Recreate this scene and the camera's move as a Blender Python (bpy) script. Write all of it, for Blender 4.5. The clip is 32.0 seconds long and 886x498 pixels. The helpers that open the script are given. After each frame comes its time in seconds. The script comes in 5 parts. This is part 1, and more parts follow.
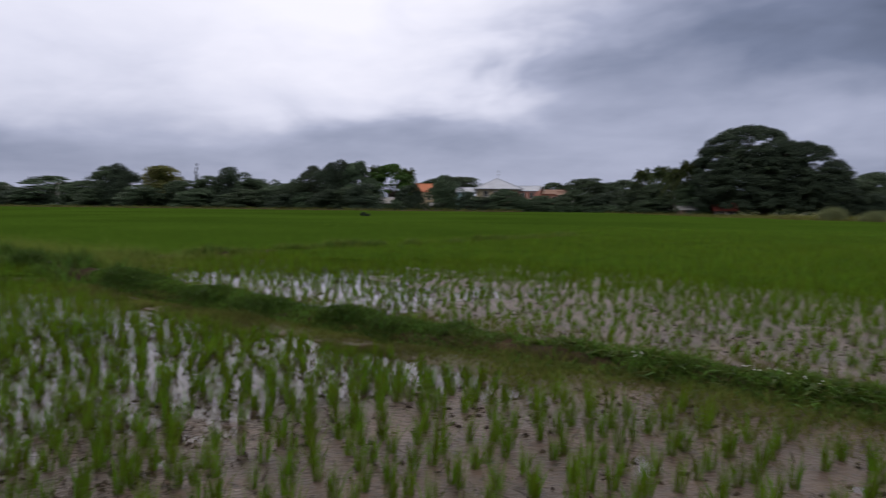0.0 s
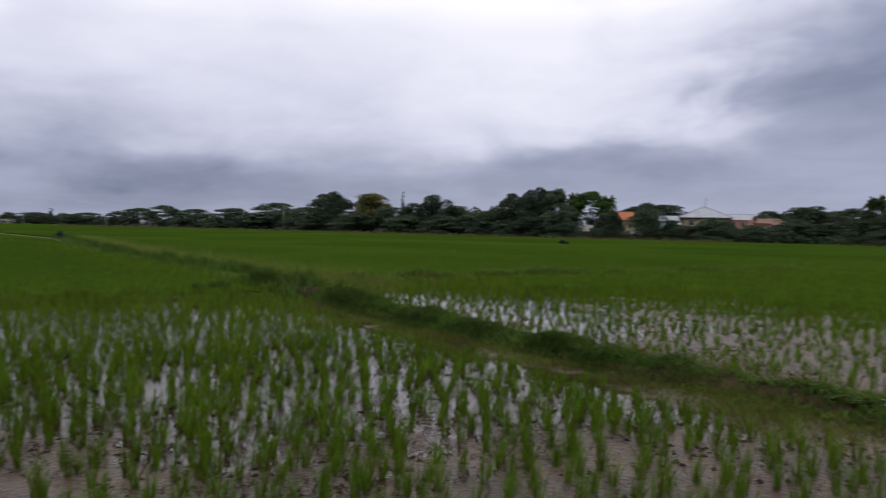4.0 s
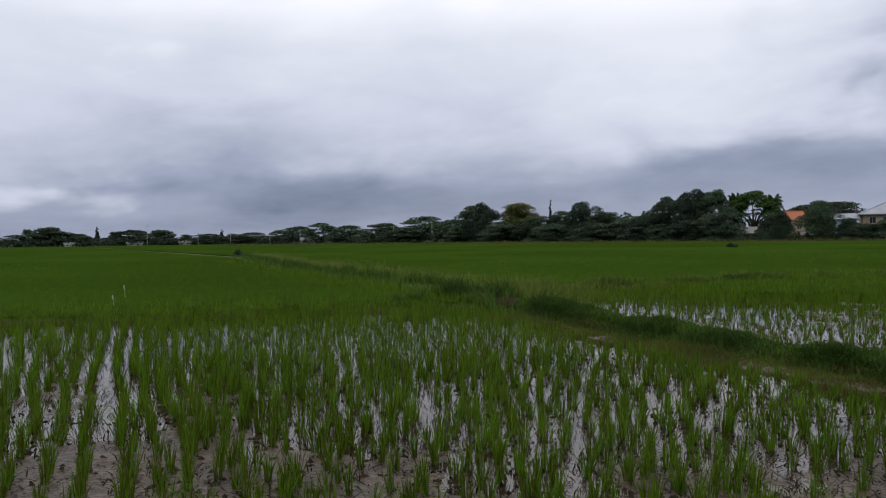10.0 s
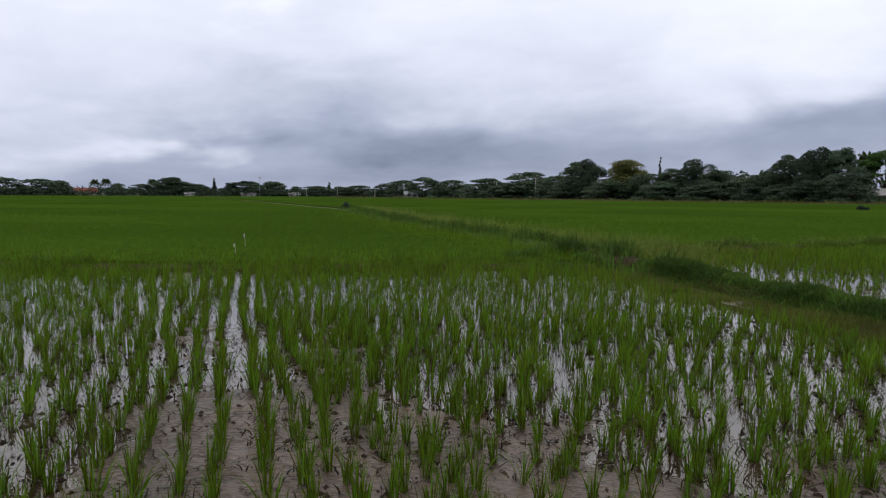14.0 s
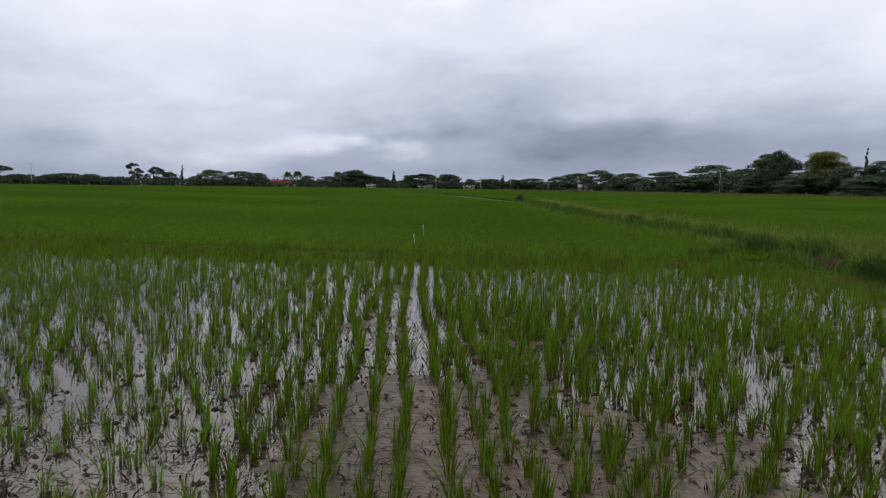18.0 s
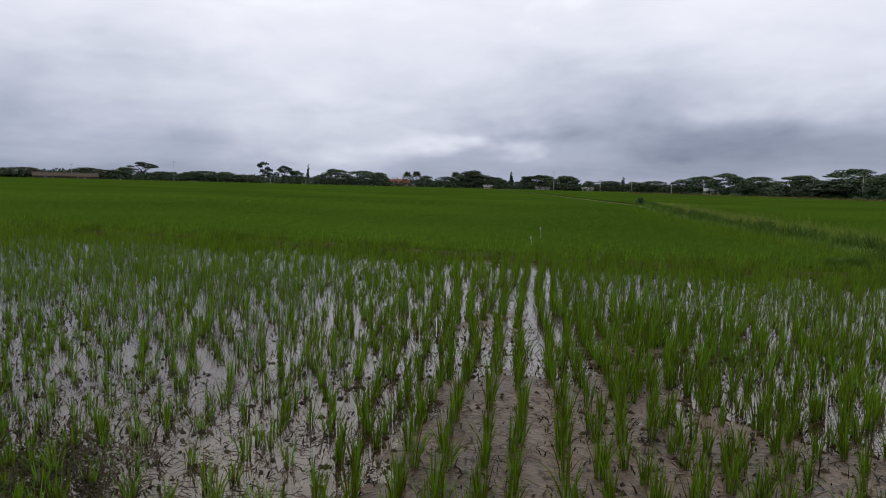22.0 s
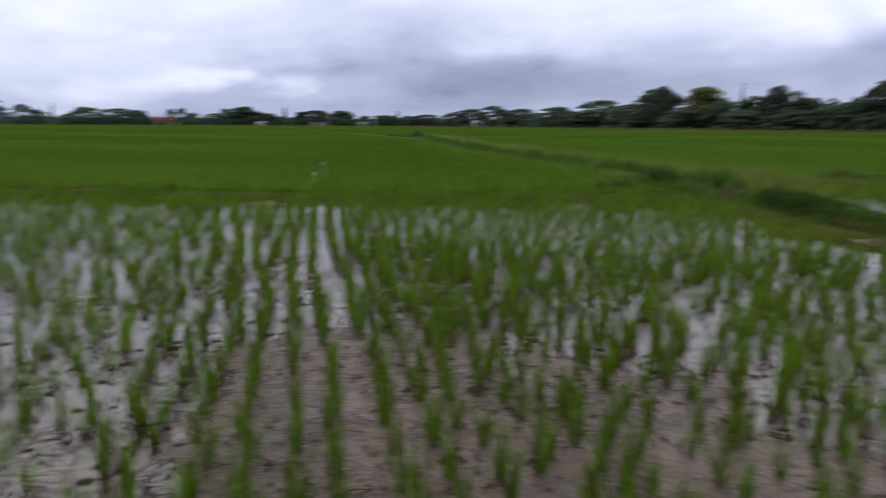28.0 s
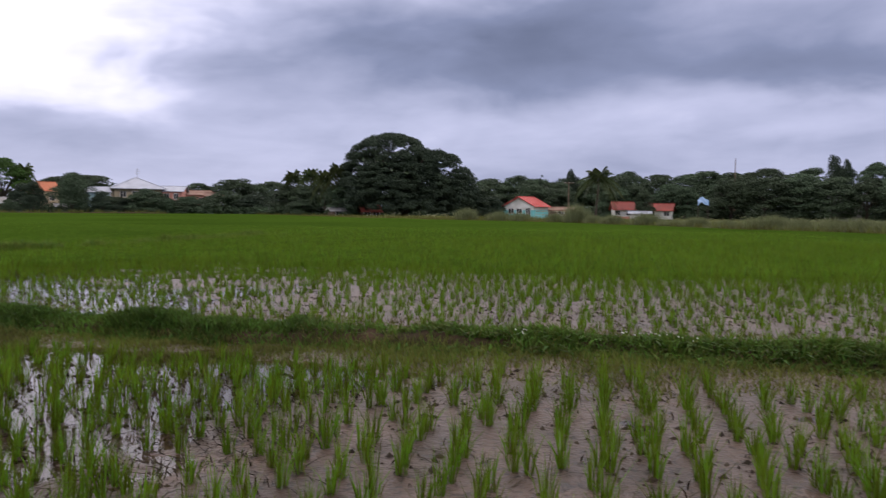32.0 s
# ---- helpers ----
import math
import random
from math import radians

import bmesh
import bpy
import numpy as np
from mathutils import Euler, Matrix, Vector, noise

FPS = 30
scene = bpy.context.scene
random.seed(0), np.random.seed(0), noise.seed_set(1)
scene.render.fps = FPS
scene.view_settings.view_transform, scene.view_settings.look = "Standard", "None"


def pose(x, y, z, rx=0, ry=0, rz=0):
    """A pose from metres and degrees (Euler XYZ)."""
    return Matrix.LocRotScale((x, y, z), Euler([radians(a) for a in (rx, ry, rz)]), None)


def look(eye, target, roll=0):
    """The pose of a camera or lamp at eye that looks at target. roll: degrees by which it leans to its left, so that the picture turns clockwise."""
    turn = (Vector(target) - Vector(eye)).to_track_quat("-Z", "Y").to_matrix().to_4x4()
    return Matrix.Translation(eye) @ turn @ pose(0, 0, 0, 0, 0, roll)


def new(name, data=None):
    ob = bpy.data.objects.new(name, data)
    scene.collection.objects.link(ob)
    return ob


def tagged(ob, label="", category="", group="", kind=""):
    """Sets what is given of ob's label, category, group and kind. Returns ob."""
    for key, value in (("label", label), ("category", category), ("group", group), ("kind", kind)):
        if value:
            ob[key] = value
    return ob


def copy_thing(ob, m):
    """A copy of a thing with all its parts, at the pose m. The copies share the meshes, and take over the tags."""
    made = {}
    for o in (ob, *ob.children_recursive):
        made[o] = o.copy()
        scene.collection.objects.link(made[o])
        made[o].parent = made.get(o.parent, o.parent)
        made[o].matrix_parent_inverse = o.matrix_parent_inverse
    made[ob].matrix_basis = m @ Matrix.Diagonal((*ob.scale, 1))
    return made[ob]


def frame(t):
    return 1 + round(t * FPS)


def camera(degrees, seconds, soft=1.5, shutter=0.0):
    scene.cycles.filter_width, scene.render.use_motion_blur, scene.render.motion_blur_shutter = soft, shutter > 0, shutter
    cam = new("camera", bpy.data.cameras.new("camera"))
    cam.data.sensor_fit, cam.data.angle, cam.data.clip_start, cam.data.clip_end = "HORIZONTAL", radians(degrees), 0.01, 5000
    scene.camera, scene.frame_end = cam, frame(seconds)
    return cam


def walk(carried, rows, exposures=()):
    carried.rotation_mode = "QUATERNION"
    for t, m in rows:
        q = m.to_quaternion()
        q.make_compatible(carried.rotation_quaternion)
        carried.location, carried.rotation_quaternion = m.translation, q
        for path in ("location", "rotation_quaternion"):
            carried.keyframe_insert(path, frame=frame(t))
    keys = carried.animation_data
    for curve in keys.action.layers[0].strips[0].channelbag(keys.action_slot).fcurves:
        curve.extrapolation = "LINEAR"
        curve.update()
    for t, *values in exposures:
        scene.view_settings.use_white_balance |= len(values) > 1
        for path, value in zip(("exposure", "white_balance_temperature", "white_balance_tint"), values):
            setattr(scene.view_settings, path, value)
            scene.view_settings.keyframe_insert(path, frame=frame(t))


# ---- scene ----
cam = camera(62.36, 32.0, soft=1.1, shutter=0.4)
walk(cam, [
    (0.0, pose(-0.748, 1.430, 1.601, 86.54, -0.45, 124.96)),
    (0.5, pose(-0.728, 1.455, 1.599, 87.00, -0.70, 115.28)),
    (1.0, pose(-0.779, 1.473, 1.606, 87.53, -0.77, 109.01)),
    (1.5, pose(-0.809, 1.477, 1.604, 87.77, -0.99, 106.20)),
    (2.0, pose(-0.757, 1.477, 1.604, 87.86, -0.68, 110.50)),
    (2.5, pose(-0.666, 1.444, 1.606, 88.09, -0.62, 121.40)),
    (3.0, pose(-0.665, 1.385, 1.600, 88.48, -0.79, 128.02)),
    (3.5, pose(-0.637, 1.361, 1.588, 88.60, -0.88, 132.88)),
    (4.0, pose(-0.616, 1.315, 1.585, 88.48, -1.15, 140.30)),
    (4.5, pose(-0.618, 1.283, 1.566, 88.78, -0.72, 147.82)),
    (6.5, pose(-0.248, 1.122, 1.566, 90.07, 1.57, 152.23)),
    (7.0, pose(-0.202, 1.064, 1.553, 90.02, 1.31, 152.02)),
    (7.5, pose(-0.154, 0.954, 1.544, 90.08, 0.89, 151.53)),
    (8.0, pose(-0.106, 0.819, 1.545, 89.78, 0.96, 151.14)),
    (8.5, pose(-0.087, 0.658, 1.544, 89.35, 1.06, 150.80)),
    (9.0, pose(-0.078, 0.462, 1.542, 89.28, 1.08, 150.90)),
    (9.5, pose(-0.024, 0.292, 1.534, 89.26, 0.85, 151.25)),
    (10.0, pose(0.039, 0.168, 1.526, 89.23, 0.78, 151.55)),
    (10.5, pose(0.057, 0.050, 1.514, 89.18, 0.07, 152.76)),
    (11.0, pose(0.035, -0.074, 1.503, 88.86, -1.00, 154.61)),
    (11.5, pose(0.039, -0.125, 1.499, 87.84, -1.09, 156.25)),
    (12.0, pose(0.106, -0.191, 1.498, 87.09, -0.75, 157.27)),
    (12.5, pose(0.163, -0.292, 1.506, 86.52, -0.30, 157.62)),
    (13.0, pose(0.173, -0.329, 1.509, 86.12, -0.30, 157.61)),
    (13.5, pose(0.142, -0.327, 1.505, 85.90, -0.28, 157.91)),
    (14.0, pose(0.146, -0.281, 1.506, 85.79, -0.30, 159.52)),
    (14.5, pose(0.142, -0.296, 1.509, 85.71, -0.43, 161.01)),
    (16.5, pose(0.159, -0.268, 1.506, 85.57, -0.66, 163.73)),
    (17.0, pose(0.176, -0.318, 1.504, 85.48, -0.55, 165.38)),
    (17.5, pose(0.195, -0.344, 1.502, 85.32, -0.38, 170.22)),
    (18.0, pose(0.212, -0.341, 1.499, 85.13, -0.68, 172.96)),
    (18.5, pose(0.235, -0.291, 1.507, 85.04, -1.26, 174.51)),
    (19.0, pose(0.235, -0.281, 1.498, 85.03, -1.72, 176.72)),
    (19.5, pose(0.236, -0.285, 1.506, 85.02, -1.72, 178.14)),
    (20.0, pose(0.237, -0.284, 1.503, 85.11, -1.65, 179.37)),
    (20.5, pose(0.239, -0.264, 1.516, 85.12, -1.51, 180.56)),
    (21.0, pose(0.248, -0.268, 1.509, 85.12, -1.53, 180.74)),
    (21.5, pose(0.230, -0.249, 1.514, 85.02, -1.46, 181.48)),
    (22.0, pose(0.247, -0.241, 1.517, 85.03, -1.42, 182.08)),
    (22.5, pose(0.243, -0.251, 1.514, 85.43, -1.13, 182.74)),
    (23.0, pose(0.235, -0.244, 1.515, 85.89, -0.97, 183.16)),
    (23.5, pose(0.240, -0.279, 1.503, 84.81, -1.02, 183.16)),
    (24.0, pose(0.227, -0.312, 1.472, 80.52, -0.65, 182.34)),
    (24.5, pose(0.204, -0.382, 1.424, 74.12, -0.22, 177.41)),
    (26.5, pose(0.253, -0.698, 1.498, 75.34, 0.12, 172.09)),
    (27.0, pose(0.354, -0.840, 1.489, 76.04, 0.07, 172.70)),
    (27.5, pose(0.430, -0.995, 1.491, 77.94, 0.12, 172.77)),
    (27.8, pose(0.474, -1.056, 1.495, 79.27, -0.01, 171.06)),
    (28.0, pose(0.306, -0.963, 1.441, 80.32, -0.28, 164.78)),
    (28.4, pose(0.260, -0.867, 1.419, 81.54, -1.68, 147.18)),
    (28.5, pose(0.267, -0.877, 1.432, 81.50, -1.39, 143.30)),
    (28.9, pose(0.292, -0.933, 1.421, 82.79, -2.91, 129.34)),
    (29.0, pose(0.263, -0.903, 1.428, 82.75, -2.38, 126.56)),
    (29.5, pose(0.048, -0.792, 1.410, 84.10, -2.62, 114.76)),
    (30.0, pose(-0.202, -0.801, 1.391, 84.99, -2.21, 105.98)),
    (30.5, pose(-0.310, -0.752, 1.374, 85.46, -1.81, 99.17)),
    (31.0, pose(-0.336, -0.726, 1.382, 85.66, -1.31, 95.74)),
    (31.5, pose(-0.325, -0.719, 1.389, 85.97, -0.83, 94.42)),
    (32.0, pose(-0.332, -0.744, 1.382, 86.97, -0.53, 97.39)),
], exposures=[(0.0, -0.02, 6600, 13), (1.0, 0.05, 6600, 13), (2.0, 0.09, 6600, 13), (3.2, -0.04, 6580, 13), (4.5, -0.13, 6550, 12), (7.0, -0.22, 6450, 8), (11.0, -0.20, 6450, 8), (12.0, 0.05, 6480, 8), (14.0, 0.05, 6500, 8), (18.0, 0.04, 6650, 7), (22.4, 0.02, 6750, 8), (23.4, -0.05, 6750, 8), (24.5, 0.60, 6650, 9), (26.6, 0.76, 6000, 18), (27.4, 0.60, 6050, 17), (28.2, 0.22, 6350, 12), (29.0, 0.06, 6400, 13), (30.0, 0.27, 6450, 16), (31.0, 0.36, 6500, 18), (32.0, 0.42, 6550, 19)])
# ---------------------------------------------------------------- light
sky = bpy.data.worlds.new("overcast_sky")
scene.world = sky
sky.use_nodes = True
wn, wl = sky.node_tree.nodes, sky.node_tree.links
wn.clear()


def wmath(op, a, b=None, c=None, clamp=False):
    n = wn.new("ShaderNodeMath")
    n.operation, n.use_clamp = op, clamp
    for k, v in enumerate((a, b, c)):
        if v is None:
            continue
        if isinstance(v, (int, float)):
            n.inputs[k].default_value = v
        else:
            wl.new(v, n.inputs[k])
    return n.outputs[0]


def wramp(fac, stops):
    n = wn.new("ShaderNodeValToRGB")
    el = n.color_ramp.elements
    while len(el) < len(stops):
        el.new(0.5)
    for e, (p, c) in zip(el, stops):
        e.position, e.color = p, (*c, 1)
    wl.new(fac, n.inputs[0])
    return n.outputs[0]


def wnoise(vec, scale, detail, rough, dist=0.0):
    n = wn.new("ShaderNodeTexNoise")
    n.inputs["Scale"].default_value, n.inputs["Detail"].default_value = scale, detail
    n.inputs["Roughness"].default_value, n.inputs["Distortion"].default_value = rough, dist
    wl.new(vec, n.inputs["Vector"])
    return n.outputs["Fac"]


way = wn.new("ShaderNodeTexCoord").outputs["Generated"]
sep = wn.new("ShaderNodeSeparateXYZ")
wl.new(way, sep.inputs[0])
wx, wy, wz = sep.outputs
elev = wmath("MULTIPLY", wmath("ARCSINE", wz), 57.2958)
azim = wmath("ADD", wmath("MULTIPLY", wmath("ARCTAN2", wx, wmath("MULTIPLY", wy, -1.0)), 57.2958), 180.0)


# the cloud deck seen in perspective, and thin layers stretched along the horizon
flat = wn.new("ShaderNodeCombineXYZ")
up = wmath("ADD", wmath("MAXIMUM", wz, 0.0), 0.11)
wl.new(wmath("DIVIDE", wx, up), flat.inputs[0])
wl.new(wmath("DIVIDE", wy, up), flat.inputs[1])
deck = wnoise(flat.outputs[0], 0.62, 7.0, 0.52, 0.5)


def sky_noise(a_scale, e_scale, slant, detail, rough, dist=0.0):
    """Noise over azimuth and elevation, at so many cells a degree."""
    c = wn.new("ShaderNodeCombineXYZ")
    wl.new(wmath("MULTIPLY", azim, a_scale), c.inputs[0])
    wl.new(wmath("ADD", wmath("MULTIPLY", elev, e_scale), wmath("MULTIPLY", azim, slant)), c.inputs[1])
    return wnoise(c.outputs[0], 1.0, detail, rough, dist)


layers = sky_noise(0.075, 0.26, 0.012, 4.0, 0.5, 0.4)
puffs = sky_noise(0.09, 0.20, 0.0, 4.0, 0.5, 0.3)
curl = sky_noise(0.12, 0.28, 0.02, 3.0, 0.5, 0.3)
wisps = sky_noise(0.20, 0.50, 0.04, 5.0, 0.55, 0.4)
ragged_a = wmath("ADD", azim, wmath("MULTIPLY", wmath("SUBTRACT", curl, 0.5), 16.0))
ragged_e = wmath("ADD", elev, wmath("MULTIPLY", wmath("SUBTRACT", puffs, 0.5), 6.0))


def cloud_mass(a, e, wa, we):
    """A cloud mass with a soft but definite rim round azimuth a and elevation e, in degrees."""
    p = wmath("POWER", wmath("DIVIDE", wmath("SUBTRACT", ragged_a, a), wa), 2.0)
    q = wmath("POWER", wmath("DIVIDE", wmath("SUBTRACT", ragged_e, e), we), 2.0)
    return wmath("EXPONENT", wmath("MULTIPLY", wmath("POWER", wmath("ADD", p, q), 1.35), -1.0))


rise = wn.new("ShaderNodeMapRange")
rise.inputs["From Min"].default_value, rise.inputs["From Max"].default_value = 0.0, 20.0
rise.inputs["To Min"].default_value, rise.inputs["To Max"].default_value = 0.47, 0.84
wl.new(elev, rise.inputs["Value"])
value = rise.outputs[0]
low = wmath("EXPONENT", wmath("MULTIPLY", wmath("MAXIMUM", elev, 0.0), -0.09))
for texture, amount in ((deck, 0.22), (puffs, 0.18), (curl, 0.12), (wisps, 0.10)):
    value = wmath("ADD", value, wmath("MULTIPLY", wmath("SUBTRACT", texture, 0.5), amount))
value = wmath("ADD", value, wmath("MULTIPLY", wmath("MULTIPLY", wmath("SUBTRACT", layers, 0.5), 0.30), low))
for a, e, wa, we, k in ((97, 14.5, 15, 5.0, -0.38), (80, 15, 13, 5.0, -0.27), (64, 13, 13, 4.5, -0.25), (112, 9.5, 9, 3.0, -0.20), (90, 10.5, 12, 2.6, -0.20), (70, 10.0, 10, 2.2, -0.18),
                        (129, 5.0, 12, 1.8, -0.17), (163, 3.6, 11, 1.9, -0.20), (131, 12.5, 12, 6.0, 0.22), (179, 3.4, 6, 0.9, 0.20), (173, 12.8, 3.0, 1.1, 0.12),
                        (150, 16, 26, 9, 0.14), (186, 14, 25, 8, 0.14), (206, 17, 16, 8, 0.16), (192, 4.5, 12, 3.0, 0.14), (74, 6.6, 12, 1.3, 0.05), (78, 5.5, 26, 4.5, -0.10)):
    value = wmath("ADD", value, wmath("MULTIPLY", cloud_mass(a, e, wa, we), k))
clouds = wramp(value, ((0.0, (0.072, 0.094, 0.150)), (0.3, (0.182, 0.222, 0.335)), (0.55, (0.41, 0.455, 0.61)), (0.78, (0.745, 0.78, 0.93)), (1.0, (0.96, 0.98, 1.10))))
blue = wn.new("ShaderNodeTexSky")
blue.sky_type, blue.sun_disc, blue.sun_elevation, blue.sun_rotation = "NISHITA", False, radians(42), radians(-140)
thin = wn.new("ShaderNodeBackground")
thin.inputs["Strength"].default_value = 0.05
wl.new(blue.outputs[0], thin.inputs["Color"])
thick = wn.new("ShaderNodeBackground")
# brighter band added, mostly above the view, to brighten the water's reflections
over = wramp(wmath("DIVIDE", elev, 90.0), ((0.0, (1.0, 1.0, 1.0)), (0.165, (1.0, 1.0, 1.0)), (0.26, (1.65, 1.65, 1.65)), (0.42, (1.65, 1.65, 1.65)), (0.65, (1.1, 1.1, 1.1))))
wl.new(over, thick.inputs["Strength"])
# higher up, mostly out of view, a warm tint is added against blue ground
warm = wn.new("ShaderNodeMix")
warm.data_type, warm.blend_type = "RGBA", "MULTIPLY"
warm.inputs[0].default_value = 1.0
wl.new(clouds, warm.inputs[6])
wl.new(wramp(wmath("DIVIDE", elev, 90.0), ((0.0, (1.0, 1.0, 1.0)), (0.16, (1.0, 1.0, 1.0)), (0.27, (1.05, 1.0, 0.86)))), warm.inputs[7])
wl.new(warm.outputs[2], thick.inputs["Color"])
both = wn.new("ShaderNodeMixShader")
both.inputs[0].default_value = 0.95
wl.new(thin.outputs[0], both.inputs[1])
wl.new(thick.outputs[0], both.inputs[2])
wl.new(both.outputs[0], wn.new("ShaderNodeOutputWorld").inputs["Surface"])

sun = new("sun", bpy.data.lights.new("sun", "SUN"))
sun.data.energy, sun.data.angle, sun.data.color = 0.5, radians(110), (1.0, 0.97, 0.93)
sun.matrix_world = look((0, 0, 60), (60 * math.sin(radians(140)), -60 * math.cos(radians(140)), 10))


# ---------------------------------------------------------------- materials
def material(name, base, rough=0.7, vary=0.25, scale=3.0, second=None, fine=30.0, bump=0.0, spec=0.3, island=0.0, each=0.0,
             metal=0.0, through_light=0.0, stretch=(1, 1, 1), specks=0.0):
    """A surface with a base colour, a second colour laid in by coarse noise, fine grain, and variation from piece to piece."""
    m = bpy.data.materials.new(name)
    m.use_nodes = True
    n, l = m.node_tree.nodes, m.node_tree.links
    b = n["Principled BSDF"]
    b.inputs["Roughness"].default_value, b.inputs["Metallic"].default_value = rough, metal
    b.inputs["Specular IOR Level"].default_value = spec
    co = n.new("ShaderNodeTexCoord")
    mp = n.new("ShaderNodeMapping")
    mp.inputs["Scale"].default_value = stretch
    l.new(co.outputs["Object"], mp.inputs["Vector"])
    big = n.new("ShaderNodeTexNoise")
    big.inputs["Scale"].default_value, big.inputs["Detail"].default_value = scale, 4
    l.new(mp.outputs[0], big.inputs["Vector"])
    small = n.new("ShaderNodeTexNoise")
    small.inputs["Scale"].default_value, small.inputs["Detail"].default_value = fine, 3
    l.new(mp.outputs[0], small.inputs["Vector"])
    ramp = n.new("ShaderNodeValToRGB")
    other = second or tuple(c * 0.55 for c in base)
    ramp.color_ramp.elements[0].position, ramp.color_ramp.elements[0].color = 0.36, (*other, 1)
    ramp.color_ramp.elements[1].position, ramp.color_ramp.elements[1].color = 0.62, (*base, 1)
    l.new(big.outputs["Fac"], ramp.inputs[0])
    hsv = n.new("ShaderNodeHueSaturation")
    l.new(ramp.outputs[0], hsv.inputs["Color"])
    val = n.new("ShaderNodeMapRange")
    val.inputs["To Min"].default_value, val.inputs["To Max"].default_value = 1 - vary, 1 + vary
    l.new(small.outputs["Fac"], val.inputs["Value"])
    v = val.outputs[0]
    for amount, node, out in ((island, "ShaderNodeNewGeometry", "Random Per Island"), (each, "ShaderNodeObjectInfo", "Random")):
        if amount:
            src = n.new(node)
            r = n.new("ShaderNodeMapRange")
            r.inputs["To Min"].default_value, r.inputs["To Max"].default_value = 1 - amount, 1 + amount
            l.new(src.outputs[out], r.inputs["Value"])
            k = n.new("ShaderNodeMath")
            k.operation = "MULTIPLY"
            l.new(v, k.inputs[0])
            l.new(r.outputs[0], k.inputs[1])
            v = k.outputs[0]
            h = n.new("ShaderNodeMapRange")
            h.inputs["To Min"].default_value, h.inputs["To Max"].default_value = 0.5 - amount * 0.06, 0.5 + amount * 0.05
            l.new(src.outputs[out], h.inputs["Value"])
            l.new(h.outputs[0], hsv.inputs["Hue"])
    if specks:
        sp = n.new("ShaderNodeTexNoise")
        sp.inputs["Scale"].default_value, sp.inputs["Detail"].default_value, sp.inputs["Distortion"].default_value = specks, 5, 1.2
        l.new(mp.outputs[0], sp.inputs["Vector"])
        sr = n.new("ShaderNodeMapRange")
        sr.inputs["From Min"].default_value, sr.inputs["From Max"].default_value = 0.36, 0.46
        sr.inputs["To Min"].default_value, sr.inputs["To Max"].default_value = 0.30, 1.0
        l.new(sp.outputs["Fac"], sr.inputs["Value"])
        k = n.new("ShaderNodeMath")
        k.operation = "MULTIPLY"
        l.new(v, k.inputs[0])
        l.new(sr.outputs[0], k.inputs[1])
        v = k.outputs[0]
    l.new(v, hsv.inputs["Value"])
    l.new(hsv.outputs[0], b.inputs["Base Color"])
    if bump:
        bp = n.new("ShaderNodeBump")
        bp.inputs["Strength"].default_value, bp.inputs["Distance"].default_value = 0.6, bump
        l.new(small.outputs["Fac"], bp.inputs["Height"])
        l.new(bp.outputs[0], b.inputs["Normal"])
    if through_light:
        tr = n.new("ShaderNodeBsdfTranslucent")
        l.new(hsv.outputs[0], tr.inputs["Color"])
        mix = n.new("ShaderNodeMixShader")
        mix.inputs[0].default_value = through_light
        l.new(b.outputs[0], mix.inputs[1])
        l.new(tr.outputs[0], mix.inputs[2])
        l.new(mix.outputs[0], n["Material Output"].inputs["Surface"])
    return m


RICE = material("rice_blade", (0.094, 0.155, 0.010), 0.5, 0.2, 1.5, (0.064, 0.116, 0.007), 20, island=0.6, through_light=0.35, spec=0.1)
RICE_DEAD = material("rice_sheath", (0.16, 0.13, 0.05), 0.7, 0.3, 2, (0.07, 0.06, 0.03), 20, island=0.4)
LITTER_REFLECTION = material("straw_and_reflection", (0.030, 0.022, 0.013), 0.8, 0.3, 3, (0.018, 0.014, 0.009), 20, island=0.5, spec=0.1)
CANOPY = material("rice_canopy", (0.036, 0.070, 0.008), 1.0, 0.6, 0.05, (0.026, 0.052, 0.006), 4.0, bump=0.10, spec=0.0)
MUD = material("wet_mud", (0.082, 0.054, 0.040), 0.48, 0.45, 1.3, (0.047, 0.031, 0.023), 24, bump=0.03, spec=0.28, specks=16.0)
SOIL = material("grassy_soil", (0.09, 0.12, 0.03), 0.9, 0.3, 0.1, (0.12, 0.10, 0.05), 3, spec=0.1)
TURF = material("turf", (0.075, 0.115, 0.022), 0.9, 0.35, 0.6, (0.050, 0.085, 0.016), 14, bump=0.03, spec=0.08)
BANK = material("bank_earth", (0.056, 0.036, 0.022), 0.95, 0.35, 2.0, (0.032, 0.024, 0.014), 22, bump=0.03, spec=0.08)
GRASS = material("bank_grass", (0.075, 0.135, 0.018), 0.7, 0.2, 0.9, (0.046, 0.088, 0.014), 20, island=0.45, through_light=0.3, spec=0.12)
GRASS_DRY = material("short_weeds", (0.118, 0.130, 0.030), 0.75, 0.2, 0.7, (0.088, 0.088, 0.026), 20, island=0.4, through_light=0.25, spec=0.10)
GRASS_PALE = material("pale_grass", (0.150, 0.190, 0.036), 0.75, 0.2, 0.7, (0.110, 0.140, 0.028), 20, island=0.35, through_light=0.3, spec=0.10)
GRASS_DARK = material("rank_grass", (0.048, 0.088, 0.014), 0.7, 0.2, 0.9, (0.034, 0.064, 0.011), 20, island=0.4, through_light=0.25, spec=0.12)
REED = material("tall_reed", (0.165, 0.185, 0.092), 0.8, 0.2, 0.3, (0.12, 0.14, 0.068), 8, island=0.3, through_light=0.2, spec=0.05)
